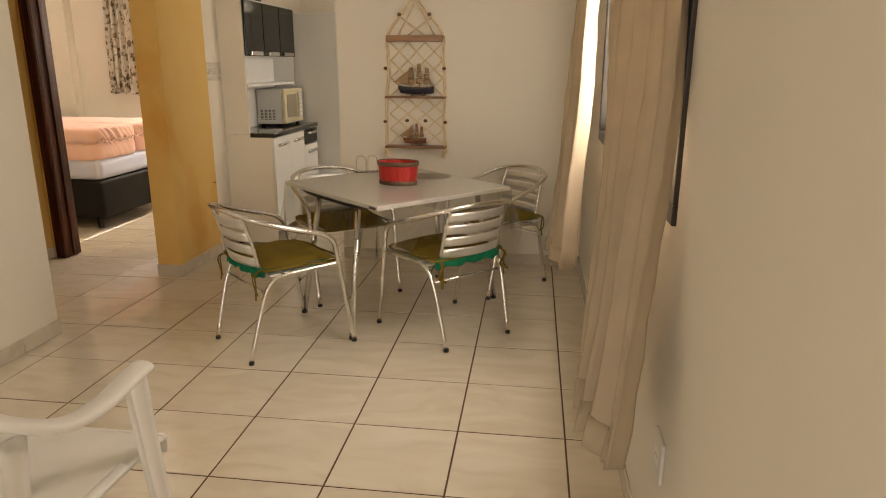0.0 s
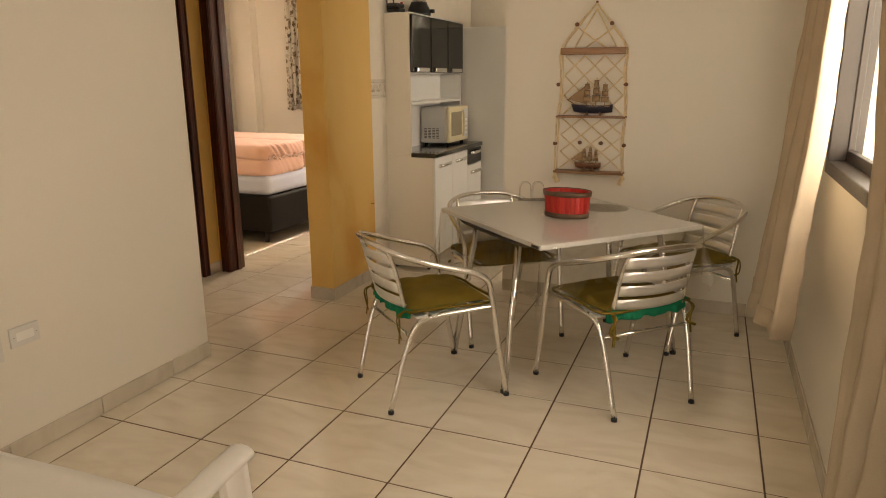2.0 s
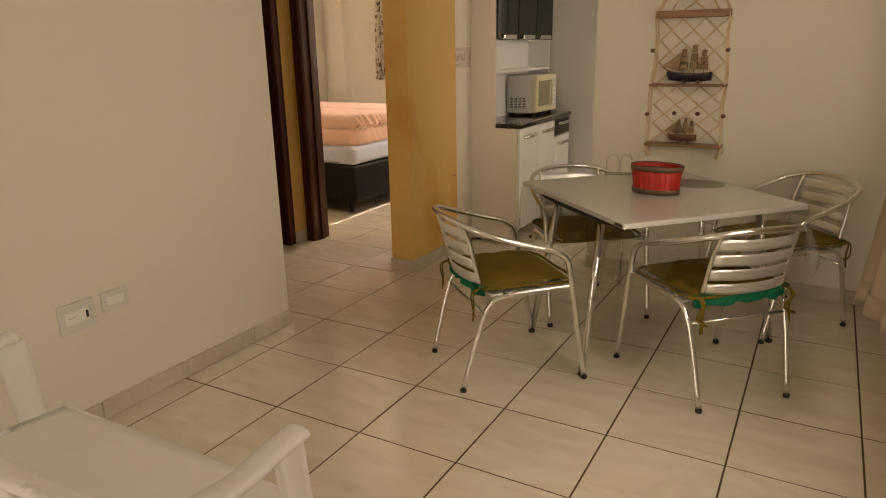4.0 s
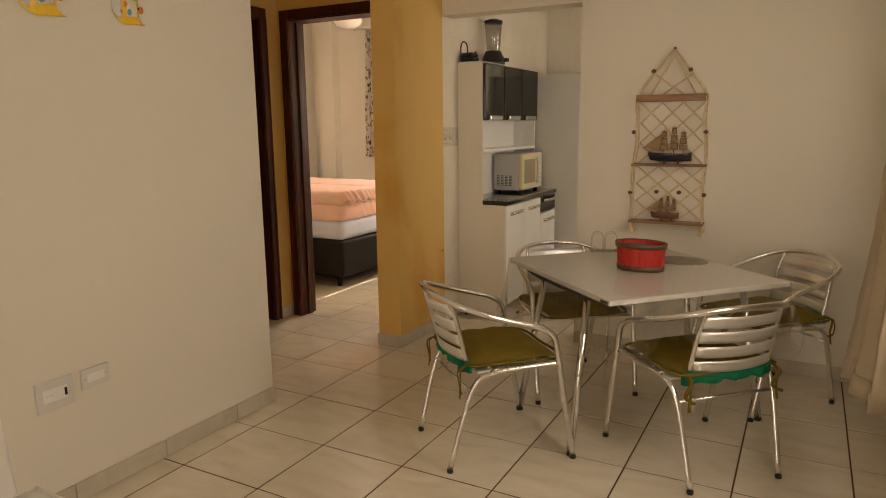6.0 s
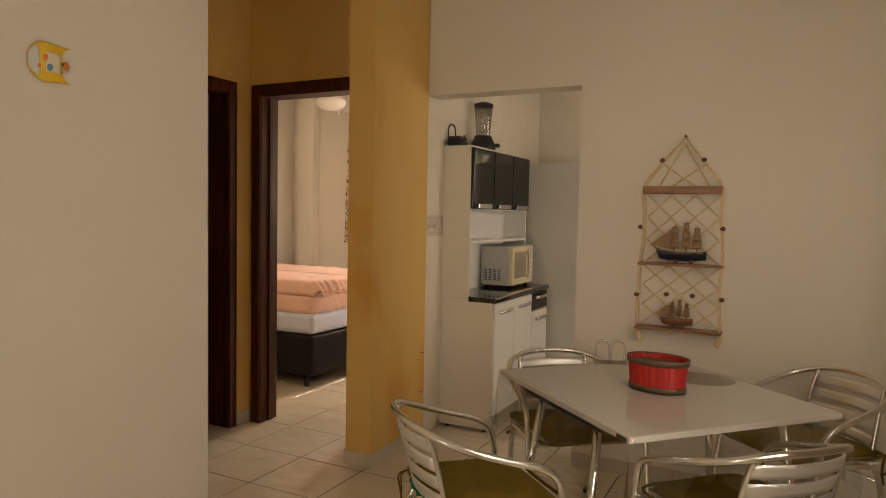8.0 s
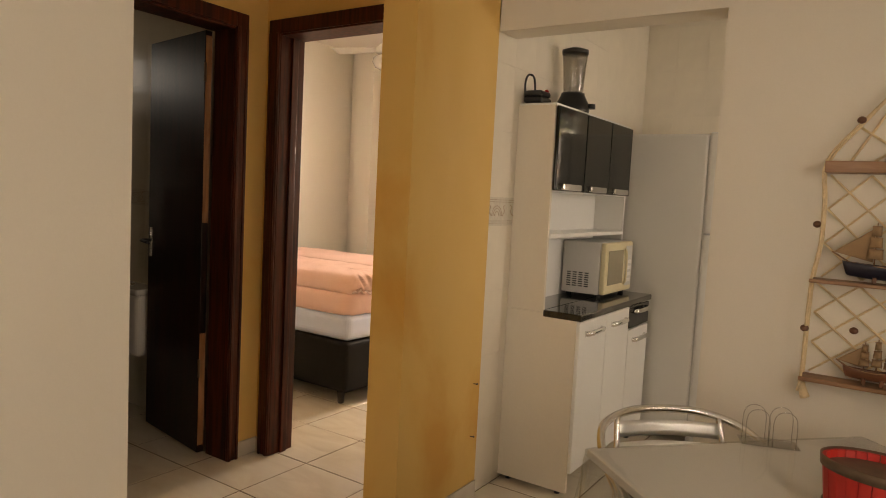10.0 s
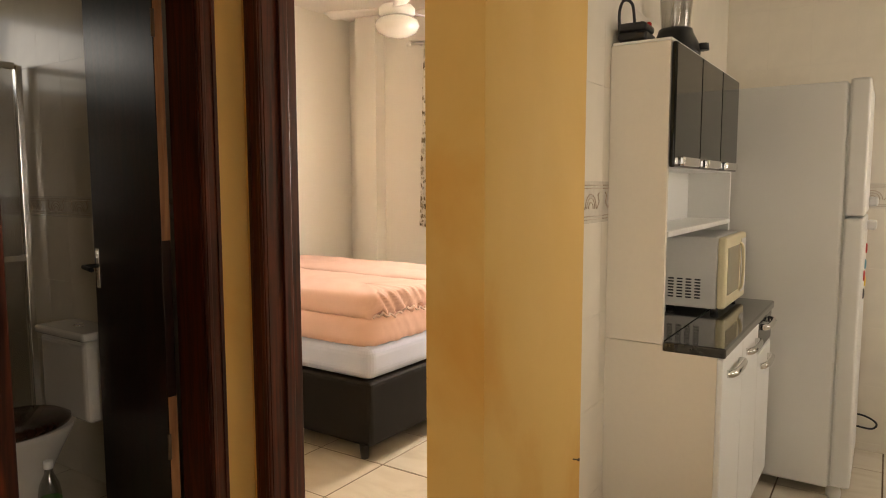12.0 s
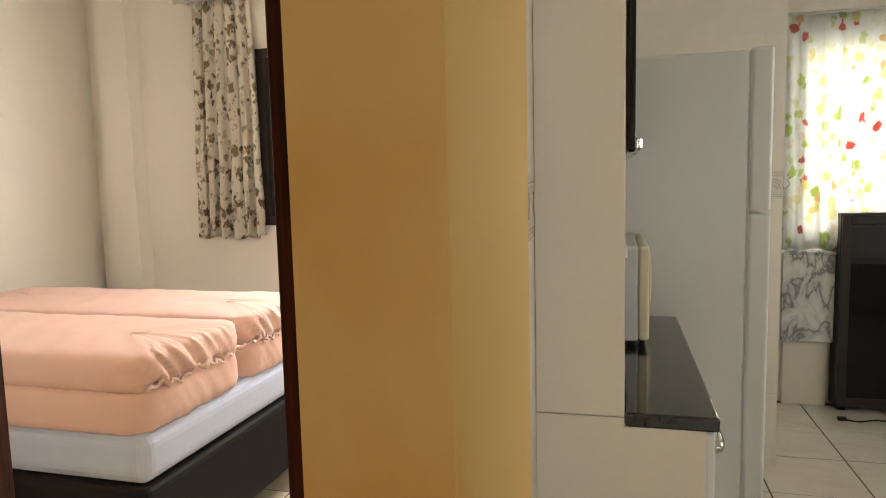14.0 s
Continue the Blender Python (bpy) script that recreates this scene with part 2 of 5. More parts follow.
def solid(name, bm, material, label="", category="", kind="", group=""):
    return tagged(new(name, mesh_of(bm, name, material)), label, category, group, kind)


def thing(name, m, label, category, group=""):
    ob = new(name)
    ob.empty_display_size = 0.1
    ob.matrix_world = m
    return tagged(ob, label, category, group)


def wall(name, boxes, material, label):
    bm = bmesh.new()
    for a, b in boxes:
        bx(bm, a, b)
    return solid(name, bm, material, label, "wall", "structure")


# ---- structure ----
H = 2.73
XR = 0.583
solid("floor", box((-5.6, -1.9, -0.16), (0.9, 8.2, -0.0028)), M_GROUT, "dark grout bed under beige ceramic floor tiles", "floor", "structure")
solid("ceiling", box((-5.6, -1.9, H), (0.9, 8.2, H + 0.15)), M_CEIL, "plain white painted ceiling", "ceiling", "structure")
WY0, WY1, WZ0, WZ1 = 1.88, 3.85, 0.99, 2.12
wall("wall_left", [((-2.295, -1.75, -0.1), (-2.175, 3.235, H))], M_WALL, "cream painted living room wall")
wall("wall_right", [((XR, -1.75, -0.1), (XR + 0.15, WY0, H)), ((XR, WY1, -0.1), (XR + 0.15, 5.4, H)), ((XR, 6.6, -0.1), (XR + 0.15, 8.0, H)), ((XR, 5.4, -0.1), (XR + 0.15, 6.6, 1.1)), ((XR, 5.4, 2.1), (XR + 0.15, 6.6, H)),
                    ((XR, WY0, -0.1), (XR + 0.15, WY1, WZ0)), ((XR, WY0, WZ1), (XR + 0.15, WY1, H))], M_WALL, "cream painted wall with a wide window")
wall("wall_behind", [((-2.295, -1.85, -0.1), (-1.5, -1.75, H)), ((0.1, -1.85, -0.1), (XR + 0.15, -1.75, H)), ((-1.5, -1.85, 2.12), (0.1, -1.75, H)), ((-1.5, -1.85, -0.1), (0.1, -1.75, 0.08))], M_WALL, "cream painted wall behind the sitting area")
wall("wall_back", [((-1.093, 4.835, -0.1), (XR, 4.985, H)), ((-2.029, 4.835, 2.086), (-1.093, 4.985, H))], M_WALL, "cream painted dining wall with kitchen opening")
wall("wall_pillar", [((-2.19, 4.238, -0.1), (-2.029, 4.83, H))], M_YELLOW, "yellow painted wall end between hall and kitchen")
wall("wall_kitchen_left", [((-2.19, 4.83, -0.1), (-2.05, 7.36, H))], M_WTILE, "plain wall between bedroom and kitchen")
wall("wall_hall_back", [((-3.33, 4.54, -0.1), (-3.08, 4.69, H)), ((-2.342, 4.54, -0.1), (-2.19, 4.69, H)), ((-3.08, 4.54, 2.115), (-2.342, 4.69, H))], M_YELLOW, "yellow painted hall wall with bedroom doorway")
wall("wall_hall_left", [((-3.33, 2.5, -0.1), (-3.175, 3.72, H)), ((-3.33, 4.367, -0.1), (-3.175, 4.54, H)), ((-3.33, 3.72, 2.115), (-3.175, 4.367, H))], M_YELLOW, "yellow painted hall wall with bathroom doorway")
wall("wall_hall_end", [((-3.33, 2.38, -0.1), (-2.295, 2.5, H))], M_YELLOW, "yellow painted end of the hall")
wall("wall_bathroom", [((-5.4, 4.55, -0.1), (-3.33, 4.69, H)), ((-5.4, 2.6, -0.1), (-3.33, 2.7, H)), ((-5.5, 2.6, -0.1), (-5.4, 3.75, H)), ((-5.5, 4.35, -0.1), (-5.4, 4.69, H)), ((-5.5, 3.75, -0.1), (-5.4, 4.35, 1.9)), ((-5.5, 3.75, 2.3), (-5.4, 4.35, H))], M_WTILE, "white tiled bathroom wall")
wall("wall_bedroom_left", [((-5.4, 4.69, -0.1), (-5.15, 7.36, H))], M_BEDWALL, "cream painted bedroom wall")
BX0, BX1, BZ0, BZ1 = -3.965, -2.645, 1.105, 2.16
wall("wall_bedroom_far", [((-5.4, 7.36, -0.1), (BX0, 7.51, H)), ((BX1, 7.36, -0.1), (-2.19, 7.51, H)), ((BX0, 7.36, -0.1), (BX1, 7.51, BZ0)), ((BX0, 7.36, BZ1), (BX1, 7.51, H))], M_BEDWALL, "cream painted bedroom wall with window")
wall("wall_pilaster", [((-4.985, 7.24, -0.1), (-4.775, 7.36, H))], M_BEDWALL, "cream painted pilaster on the bedroom wall")
wall("wall_kitchen_back", [((-2.052, 6.91, -0.1), (-1.156, 7.01, H))], M_WTILE, "white tiled wall behind the fridge")
KX0, KX1, KZ0, KZ1 = -0.93, 0.25, 0.93, 2.13
wall("wall_service", [((-2.052, 7.895, -0.1), (KX0, 8.0, H)), ((KX1, 7.895, -0.1), (XR, 8.0, H)), ((KX0, 7.895, -0.1), (KX1, 8.0, KZ0)), ((KX0, 7.895, KZ1), (KX1, 8.0, H))], M_WTILE, "white tiled wall with kitchen window")


# ---- dining table and chairs ----
TC, TROT = (-0.518, 3.933), -42.7
table = thing("dining_table", pose(TC[0], TC[1], 0, 0, 0, TROT), "square white laminate dining table on splayed chrome legs", "table")
part("tabletop", box((-0.462, -0.445, 0.69), (0.462, 0.445, 0.712), 0.003), M_LAMI, table)
part("edge_label", box((0.40, -0.4485, 0.694), (0.45, -0.4445, 0.706)), M_BLACK, table, "small black maker's label")
for sx in (-1, 1):
    for sy in (-1, 1):
        leg = part("leg", tube(bmesh.new(), [(0.04 + 0.25 * sx, 0.50 * sy, 0.012), (0.04 + 0.19 * sx, 0.40 * sy, 0.685)], 0.0155, 12), M_CHROME, table)
        part("foot", lathe(bmesh.new(), [(0.016, 0), (0.0165, 0.012), (0.0155, 0.016)], 12, at=(0.04 + 0.25 * sx, 0.50 * sy, 0)), M_RUBBER, leg)
for sy in (-1, 1):
    part("rail", tube(bmesh.new(), smooth_path([(-0.3, 0.42 * sy, 0.688), (-0.2, 0.42 * sy, 0.672), (0.25, 0.42 * sy, 0.672), (0.35, 0.42 * sy, 0.688)], 4), 0.009, 8), M_FRAME, table, "dark folding bracket under the top")


def build_chair(m):
    ch = thing("dining_chair", m, "aluminium bistro armchair with slatted back", "chair", "chairs round the dining table")
    half = [(0.262, 0.263, 0.012), (0.266, 0.218, 0.25), (0.268, 0.178, 0.48), (0.268, 0.158, 0.548), (0.268, 0.10, 0.588), (0.267, 0.0, 0.618), (0.258, -0.11, 0.652), (0.218, -0.215, 0.69), (0.122, -0.272, 0.714), (0, -0.29, 0.72)]
    full = half + [(-x, y, z) for x, y, z in half[-2::-1]]
    part("arm_frame", tube(bmesh.new(), smooth_path(full, 5), 0.0125, 10), M_ALU, ch)
    for s in (-1, 1):
        leg = part("back_leg", tube(bmesh.new(), smooth_path([(0.2025 * s, -0.263, 0.012), (0.215 * s, -0.20, 0.26), (0.224 * s, -0.155, 0.375), (0.232 * s, -0.09, 0.412), (0.25 * s, 0.08, 0.425), (0.264 * s, 0.188, 0.43)], 5), 0.0115, 10), M_ALU, ch)
        part("foot", lathe(bmesh.new(), [(0.0125, 0), (0.013, 0.012), (0.012, 0.016)], 10, at=(0.2025 * s, -0.263, 0)), M_RUBBER, leg)
        part("foot", lathe(bmesh.new(), [(0.0135, 0), (0.014, 0.012), (0.013, 0.016)], 10, at=(0.262 * s, 0.263, 0)), M_RUBBER, ch)
        part("back_upright", tube(bmesh.new(), smooth_path([(0.178 * s, -0.165, 0.405), (0.178 * s, -0.185, 0.47), (0.172 * s, -0.22, 0.62), (0.165 * s, -0.25, 0.705)], 4), 0.0095, 8), M_ALU, ch)
    part("cross_bar", tube(bmesh.new(), [(-0.219, -0.175, 0.335), (0.219, -0.175, 0.335)], 0.008, 8), M_ALU, ch)
    part("cross_bar", tube(bmesh.new(), [(-0.264, 0.189, 0.415), (0.264, 0.189, 0.415)], 0.0095, 8), M_ALU, ch)
    for k in range(4):
        z = 0.475 + 0.062 * k
        y = -0.185 - 0.27 * (z - 0.47)

        def slat(u, v, z=z, y=y):
            x = (u - 0.5) * 0.345
            return (x, y - 0.035 * (1 - (2 * u - 1) ** 2) - 0.012 * v, z - 0.022 + 0.046 * v)
        part("back_slat", sheet(bmesh.new(), slat, 10, 3, 0.003), M_SLAT, ch)
    for k in range(5):
        y = -0.13 + 0.072 * k
        part("seat_slat", box((-0.24, y - 0.027, 0.418), (0.24, y + 0.027, 0.428), 0.003, 1), M_SLAT, ch)
    return ch


def build_cushion(m):
    cu = thing("seat_cushion", m, "olive seat cushion with green underside and cloth ties", "cushion", "cushions on the dining chairs")

    def pad(z0, z1, grow, back=0.0):
        bm = bmesh.new()

        def top(u, v):
            a, b = 2 * u - 1, 2 * v - 1
            r = max(abs(a), abs(b))
            w = 0.215 + grow - 0.012 * b
            e = 1 - r ** 6
            wob = 0.005 * math.sin(7 * a + 3 * b) * (1 - r) + 0.004 * math.sin(11 * b + 2 * a)
            return (a * w * (1 - 0.05 * b * b), b * (0.205 + grow) * (1 - 0.05 * a * a) + 0.02 + back, z0 + (z1 - z0) * e + wob * e - 0.012 * (b > 0.6) * (b - 0.6) / 0.4)
        sheet(bm, top, 18, 18)
        return bm
    part("top_cover", pad(0.445, 0.476, 0.0), M_OLIVE, cu)
    part("underside", pad(0.452, 0.418, -0.004, -0.022), M_GREEN, cu, "green gathered underside")
    part("border", tube(bmesh.new(), smooth_path([(0.222, -0.18, 0.445), (0.225, 0.0, 0.442), (0.21, 0.22, 0.435), (0, 0.236, 0.436), (-0.21, 0.22, 0.435), (-0.225, 0, 0.442), (-0.222, -0.18, 0.445), (0, -0.195, 0.448), (0.222, -0.18, 0.445)], 5), 0.006, 8), M_OLIVE, cu)
    part("back_skirt", sheet(bmesh.new(), lambda u, v: ((u - 0.5) * 0.42, -0.198 - 0.006 * math.sin(40 * u) * v + 0.03 * (2 * u - 1) ** 8, 0.452 - 0.045 * v - 0.006 * math.sin(23 * u + 1) * v), 40, 3, 0.004), M_GREEN, cu, "green gathered edge")
    for s in (-1, 1):
        for d in (0, 1):
            part("tie", tube(bmesh.new(), smooth_path([(0.195 * s, -0.175, 0.45), (0.205 * s, -0.215 - 0.01 * d, 0.43), (0.20 * s - 0.02 * d, -0.215, 0.37), (0.205 * s + 0.025 * d, -0.22, 0.31 + 0.03 * d)], 4), 0.007, 6, 0.4), M_OLIVE, cu)
    return cu


SEATS = [(-0.999, 3.337, -43.0), (-0.187, 3.611, 44.5), (-0.915, 4.18, -141), (0.014, 4.444, 133.7)]
chair = build_chair(pose(SEATS[0][0], SEATS[0][1], 0, 0, 0, SEATS[0][2]))
cushion = build_cushion(pose(SEATS[0][0], SEATS[0][1], 0, 0, 0, SEATS[0][2]))
for x, y, a in SEATS[1:]:
    copy_thing(chair, pose(x, y, 0, 0, 0, a))
    copy_thing(cushion, pose(x, y, 0, 0, 0, a + 1.5))

# ---- kitchen cabinet and fridge ----
CY0, CY1, CXB = 5.085, 6.11, -2.043
cab = thing("kitchen_cabinet", pose(CXB, CY0, 0), "white steel kitchen cabinet with black glass wall doors and granite top", "cabinet")
CW = CY1 - CY0
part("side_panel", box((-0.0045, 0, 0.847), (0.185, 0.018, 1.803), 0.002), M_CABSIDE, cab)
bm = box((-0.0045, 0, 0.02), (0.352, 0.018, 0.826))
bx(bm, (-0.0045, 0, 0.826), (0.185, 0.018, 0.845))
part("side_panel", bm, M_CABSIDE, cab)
part("side_panel", box((0, CW - 0.018, 0.10), (0.185, CW, 1.803), 0.002), M_CAB, cab)
part("side_panel", box((0.185, CW - 0.018, 0.10), (0.352, CW, 0.826), 0.002), M_CAB, cab)
part("back_panel", box((0, 0.018, 0.10), (0.008, CW - 0.018, 1.803)), M_CAB, cab)
part("top_panel", box((0, 0.0, 1.804), (0.188, CW, 1.812), 0.002), M_CAB, cab)
part("bottom_panel", box((0.008, 0.018, 0.10), (0.345, CW - 0.018, 0.115)), M_CAB, cab)
part("wall_unit_floor", box((0.008, 0.018, 1.409), (0.185, CW - 0.018, 1.423)), M_CAB, cab)
part("shelf", box((0.008, 0.018, 1.19), (0.19, CW - 0.018, 1.21), 0.003), M_CAB, cab)
bm = box((0.187, -0.006, 0.826), (0.378, CW + 0.01, 0.858), 0.006)
bx(bm, (0.01, 0.019, 0.826), (0.1868, CW - 0.019, 0.858))
part("worktop", bm, M_GRANITE, cab, "polished black granite top")
for sy in (0.03, CW - 0.03):
    for sx in (0.04, 0.30):
        part("leg", tube(bmesh.new(), [(sx, sy, 0), (sx, sy, 0.102)], 0.014, 10), M_BLACK, cab)
part("kick_board", box((0.02, 0.01, 0.02), (0.03, CW - 0.01, 0.1)), M_BLACK, cab)
DW = CW / 3
for k in range(3):
    y0, y1 = k * DW + 0.003, (k + 1) * DW - 0.003
    d = part("wall_door", box((0.187, y0, 1.413), (0.205, y1, 1.799), 0.006, 3), M_GLOSS, cab, "black glass door")
    part("handle", box((0.203, y0 + 0.06, 1.418), (0.222, y1 - 0.06, 1.448), 0.006), M_CHROME, d, "chrome handle")
    z1 = 0.820 if k < 2 else 0.69
    d = part("base_door", box((0.352, y0, 0.115), (0.37, y1, z1), 0.004, 2), M_CAB, cab)
    part("handle", tube(bmesh.new(), smooth_path([(0.368, y0 + 0.07, z1 - 0.06), (0.392, y0 + 0.09, z1 - 0.055), (0.392, y1 - 0.09, z1 - 0.055), (0.368, y1 - 0.07, z1 - 0.06)], 4), 0.010, 8, 1.3), M_CHROME, d, "chrome handle")
y0, y1 = 2 * DW + 0.003, CW - 0.003
d = part("drawer", box((0.352, y0, 0.70), (0.37, y1, 0.820), 0.004), M_GLOSS, cab, "black drawer front")
part("handle", tube(bmesh.new(), smooth_path([(0.368, y0 + 0.07, 0.79), (0.392, y0 + 0.09, 0.79), (0.392, y1 - 0.09, 0.79), (0.368, y1 - 0.07, 0.79)], 4), 0.010, 8, 1.3), M_CHROME, d, "chrome handle")

FX, FY = -1.433, 6.175
fr = thing("fridge", pose(FX, FY, 0), "white two-door fridge with magnets on its door", "fridge")
part("body", box((-0.52, 0, 0.05), (0, 0.63, 1.78), 0.012, 3), M_FRIDGE, fr)
part("gasket", box((0, 0.010, 0.06), (0.010, 0.620, 1.77)), M_MWGREY, fr)
for nm, z0, z1 in (("fridge_door", 0.06, 1.217), ("freezer_door", 1.227, 1.79)):
    d = part(nm, box((0.007, 0.0, z0), (0.08, 0.63, z1), 0.012, 4), M_FRIDGE, fr)
    zh = z1 - 0.05 if nm == "fridge_door" else z0 + 0.05
    part("handle", box((0.079, 0.50, zh - 0.022), (0.118, 0.60, zh + 0.022), 0.010, 3), M_MWGREY, d)
for sy in (0.05, 0.58):
    for sx in (-0.46, 0.02):
        part("foot", lathe(bmesh.new(), [(0.028, 0), (0.03, 0.03), (0.02, 0.055)], 12, at=(sx, sy, 0)), M_PLASTIC, fr)

# ---- bed ----
bed = thing("bed", pose(-3.298, 5.352, 0, 0, 0, -1) @ Matrix.Diagonal((1, 1, 1.06, 1)), "bed made of two boxes with peach fitted sheets", "bed")
BL, BWD = 1.70, 0.615
BT = 2 * BWD + 0.006
base = part("bed_base", box((-BL, 0, 0.085), (0, BT, 0.39), 0.025, 3), M_BEDBASE, bed, "dark upholstered bed base")
for sx in (-BL + 0.1, -0.10):
    for sy in (0.07, BT - 0.07):
        part("leg", tube(bmesh.new(), [(sx, sy, 0), (sx, sy, 0.09)], 0.02, 10, taper=0.028), M_BLACK, base)
part("mattress", box((-BL + 0.01, 0.004, 0.392), (-0.004, BT - 0.004, 0.552), 0.05, 5), M_MATT, bed, "white quilted mattress")


def fitted_sheet(y0, z0, z1, seed, gather):
    """A mattress-shaped cover: crisp upper edge, pulled in below; gathered on its foot side."""
    bm = bmesh.new()
    hx, hy, cx, cy, rc = BL / 2 - 0.004, BWD / 2 - 0.001, -BL / 2, y0 + BWD / 2, 0.10
    line = []
    for sx, sy, n in ((1, -1, 170), (1, 1, 60), (-1, 1, 40), (-1, -1, 60)):
        ccx, ccy = sx * (hx - rc), sy * (hy - rc)
        a0 = {(1, -1): -90, (1, 1): 0, (-1, 1): 90, (-1, -1): 180}[(sx, sy)]
        for q in range(9):
            a = radians(a0 + 90 * q / 8)
            line.append((ccx + rc * math.cos(a), ccy + rc * math.sin(a), math.cos(a), math.sin(a)))
        e = line[-1]
        nxt = {(1, -1): (hx, hy - rc), (1, 1): (-hx + rc, hy), (-1, 1): (-hx, -hy + rc), (-1, -1): (hx - rc, -hy)}[(sx, sy)]
        for q in range(1, n):
            f = q / n
            line.append((e[0] + (nxt[0] - e[0]) * f, e[1] + (nxt[1] - e[1]) * f, e[2], e[3]))
    prof = [(0.020, 0.0), (0.006, 0.10), (0.0, 0.25), (0.0, 0.45), (0.0, 0.62), (0.002, 0.76), (0.007, 0.88), (0.016, 0.96), (0.030, 1.0), (0.07, 1.03), (0.13, 1.045), (0.20, 1.05), (0.28, 1.05)]
    rows = []
    for j, (inset, t) in enumerate(prof):
        row = []
        for x, y, nx, ny in line:
            foot = max(0.0, nx) ** 2 * min(1.0, max(0.0, (x - hx + 0.14) / 0.1))
            w = y * 1.0 - 0.35 * inset + 0.09 * t
            fold = math.sin(95 * w + seed + 2.2 * math.sin(13 * w + seed)) + 0.55 * math.sin(171 * w + 2 * seed + 3 * t) + 0.4 * math.sin(47 * w - seed)
            fade = (1.0 - 0.45 * t) if t < 1 else 0.55 * (1 - (inset - 0.03) / 0.26)
            amp = gather * foot * max(0.0, fade) * (0.65 + 0.35 * math.sin(9 * y + seed))
            wrinkle = 0.0012 * math.sin(31 * x + 17 * y + seed) + 0.0016 * math.sin(11 * x - 23 * y + 2 * seed)
            out = amp * fold + wrinkle * (t < 1)
            z = z0 + (z1 - z0) * t
            if t < 0.2:
                z += foot * gather * (0.9 * math.sin(37 * y + seed) + 0.7 * math.sin(61 * y + 2))
            if t >= 1:
                z += 0.35 * amp * fold + wrinkle + 0.004 * math.sin(3.1 * x + seed) * min(1, inset / 0.2)
            px, py = x - nx * inset + nx * out * (t < 1.02), y - ny * inset + ny * out * (t < 1.02)
            if inset > 0.05:
                px, py = x * (1 - inset / hx), y * (1 - inset / hy)
            row.append(bm.verts.new((cx + px, cy + py, z)))
        rows.append(row)
    n = len(line)
    for a, b in zip(rows, rows[1:]):
        for i in range(n):
            bm.faces.new((a[i], a[(i + 1) % n], b[(i + 1) % n], b[i])).smooth = True
    top = z0 + (z1 - z0) * 1.05
    mid = [bm.verts.new((v.co.x, cy, top + 0.004 * math.sin(3.1 * (v.co.x - cx) + seed))) for v in rows[-1]]
    for i in range(n):
        bm.faces.new((rows[-1][i], rows[-1][(i + 1) % n], mid[(i + 1) % n], mid[i])).smooth = True
    bmesh.ops.remove_doubles(bm, verts=mid, dist=0.003)
    return bm


for k in range(2):
    y0 = k * (BWD + 0.006)
    part("lower_sheet", fitted_sheet(y0, 0.546, 0.682, 1 + k, 0.0025), M_PEACH, bed, "peach fitted sheet, lower layer")
    edge = [(-0.002 + 0.007 * math.sin(i * 2.1 + k), y0 + 0.03 + (BWD - 0.05) * i / 34, 0.684 + 0.008 * math.sin(i * 1.7 + k) + 0.010 * math.sin(i * 0.45)) for i in range(35)]
    part("ruffle", tube(bmesh.new(), smooth_path(edge, 4), 0.0055, 6), M_RUFFLE, bed, "pale pink elastic ruffle")
    part("upper_sheet", fitted_sheet(y0, 0.678, 0.788, 3 + k, 0.0135), M_PEACH, bed, "peach fitted sheet with gathered edge")


# ---- curtains and windows ----
def curtain(name, m, w_top, w_bot, h, folds, depth, material, label, group="", hem=0.05, skew=0.0, seed=0.0, lean=0.0):
    """Hangs from z = 0 down, along local x."""
    cu = thing(name, m, label, "curtain", group)

    def f(u, v):
        w = w_top + (w_bot - w_top) * v ** 0.8
        ph = folds * 2 * math.pi * (u + 0.03 * math.sin(5 * u + seed))
        d = lean * v ** 2.0 + depth * (0.4 + 0.75 * v) * (math.sin(ph + seed) + 0.35 * math.sin(2.3 * ph + 1 + 2 * seed + 1.2 * v) + 0.12 * math.sin(5.1 * ph + 3 * v)) + 0.0025 * math.sin(70 * v + 9 * u + seed) * math.sin(3 * ph) + 0.004 * math.sin(17 * v + 6 * u)
        return (w * (u - 0.5) + skew * v + 0.15 * depth * math.cos(ph * 1.3), d, -h * v + 0.012 * math.sin(ph * 0.7 + seed) * v)
    part("fabric", sheet(bmesh.new(), f, 90, 24, 0.002), material, cu)
    part("hem", sheet(bmesh.new(), lambda u, v: (f(u, 1 - hem / h + v * hem / h)[0], f(u, 1 - hem / h * (1 - v))[1] + 0.004, f(u, 1 - hem / h * (1 - v))[2]), 90, 2, 0.002), material, cu)
    return cu


curtain("window_curtain", pose(0.52, 2.60, 2.42, 0, 0, 97), 1.08, 0.36, 1.93, 3.6, 0.024, M_CURTAIN, "beige fabric curtain gathered beside the open window", "living room curtains", 0.07, -0.80, 2.6, 0.21)
curtain("window_curtain", pose(0.455, 3.42, 2.42, 0, 0, 90), 0.72, 0.66, 1.92, 3.3, 0.036, M_CURTAIN, "beige fabric curtain gathered beside the open window", "living room curtains", 0.07, 0.0, 2.9, 0.075)
rod = thing("curtain_rod", pose(0.50, 0, 2.43), "dark metal curtain rod above the window", "curtain rod")
part("rod", tube(bmesh.new(), [(0, 1.2, 0), (0, 4.3, 0)], 0.012, 10), M_FRAME, rod)
for y in (1.25, 2.7, 4.25):
    part("bracket", tube(bmesh.new(), [(0, y, 0), (XR - 0.50, y, 0)], 0.008, 8), M_FRAME, rod)


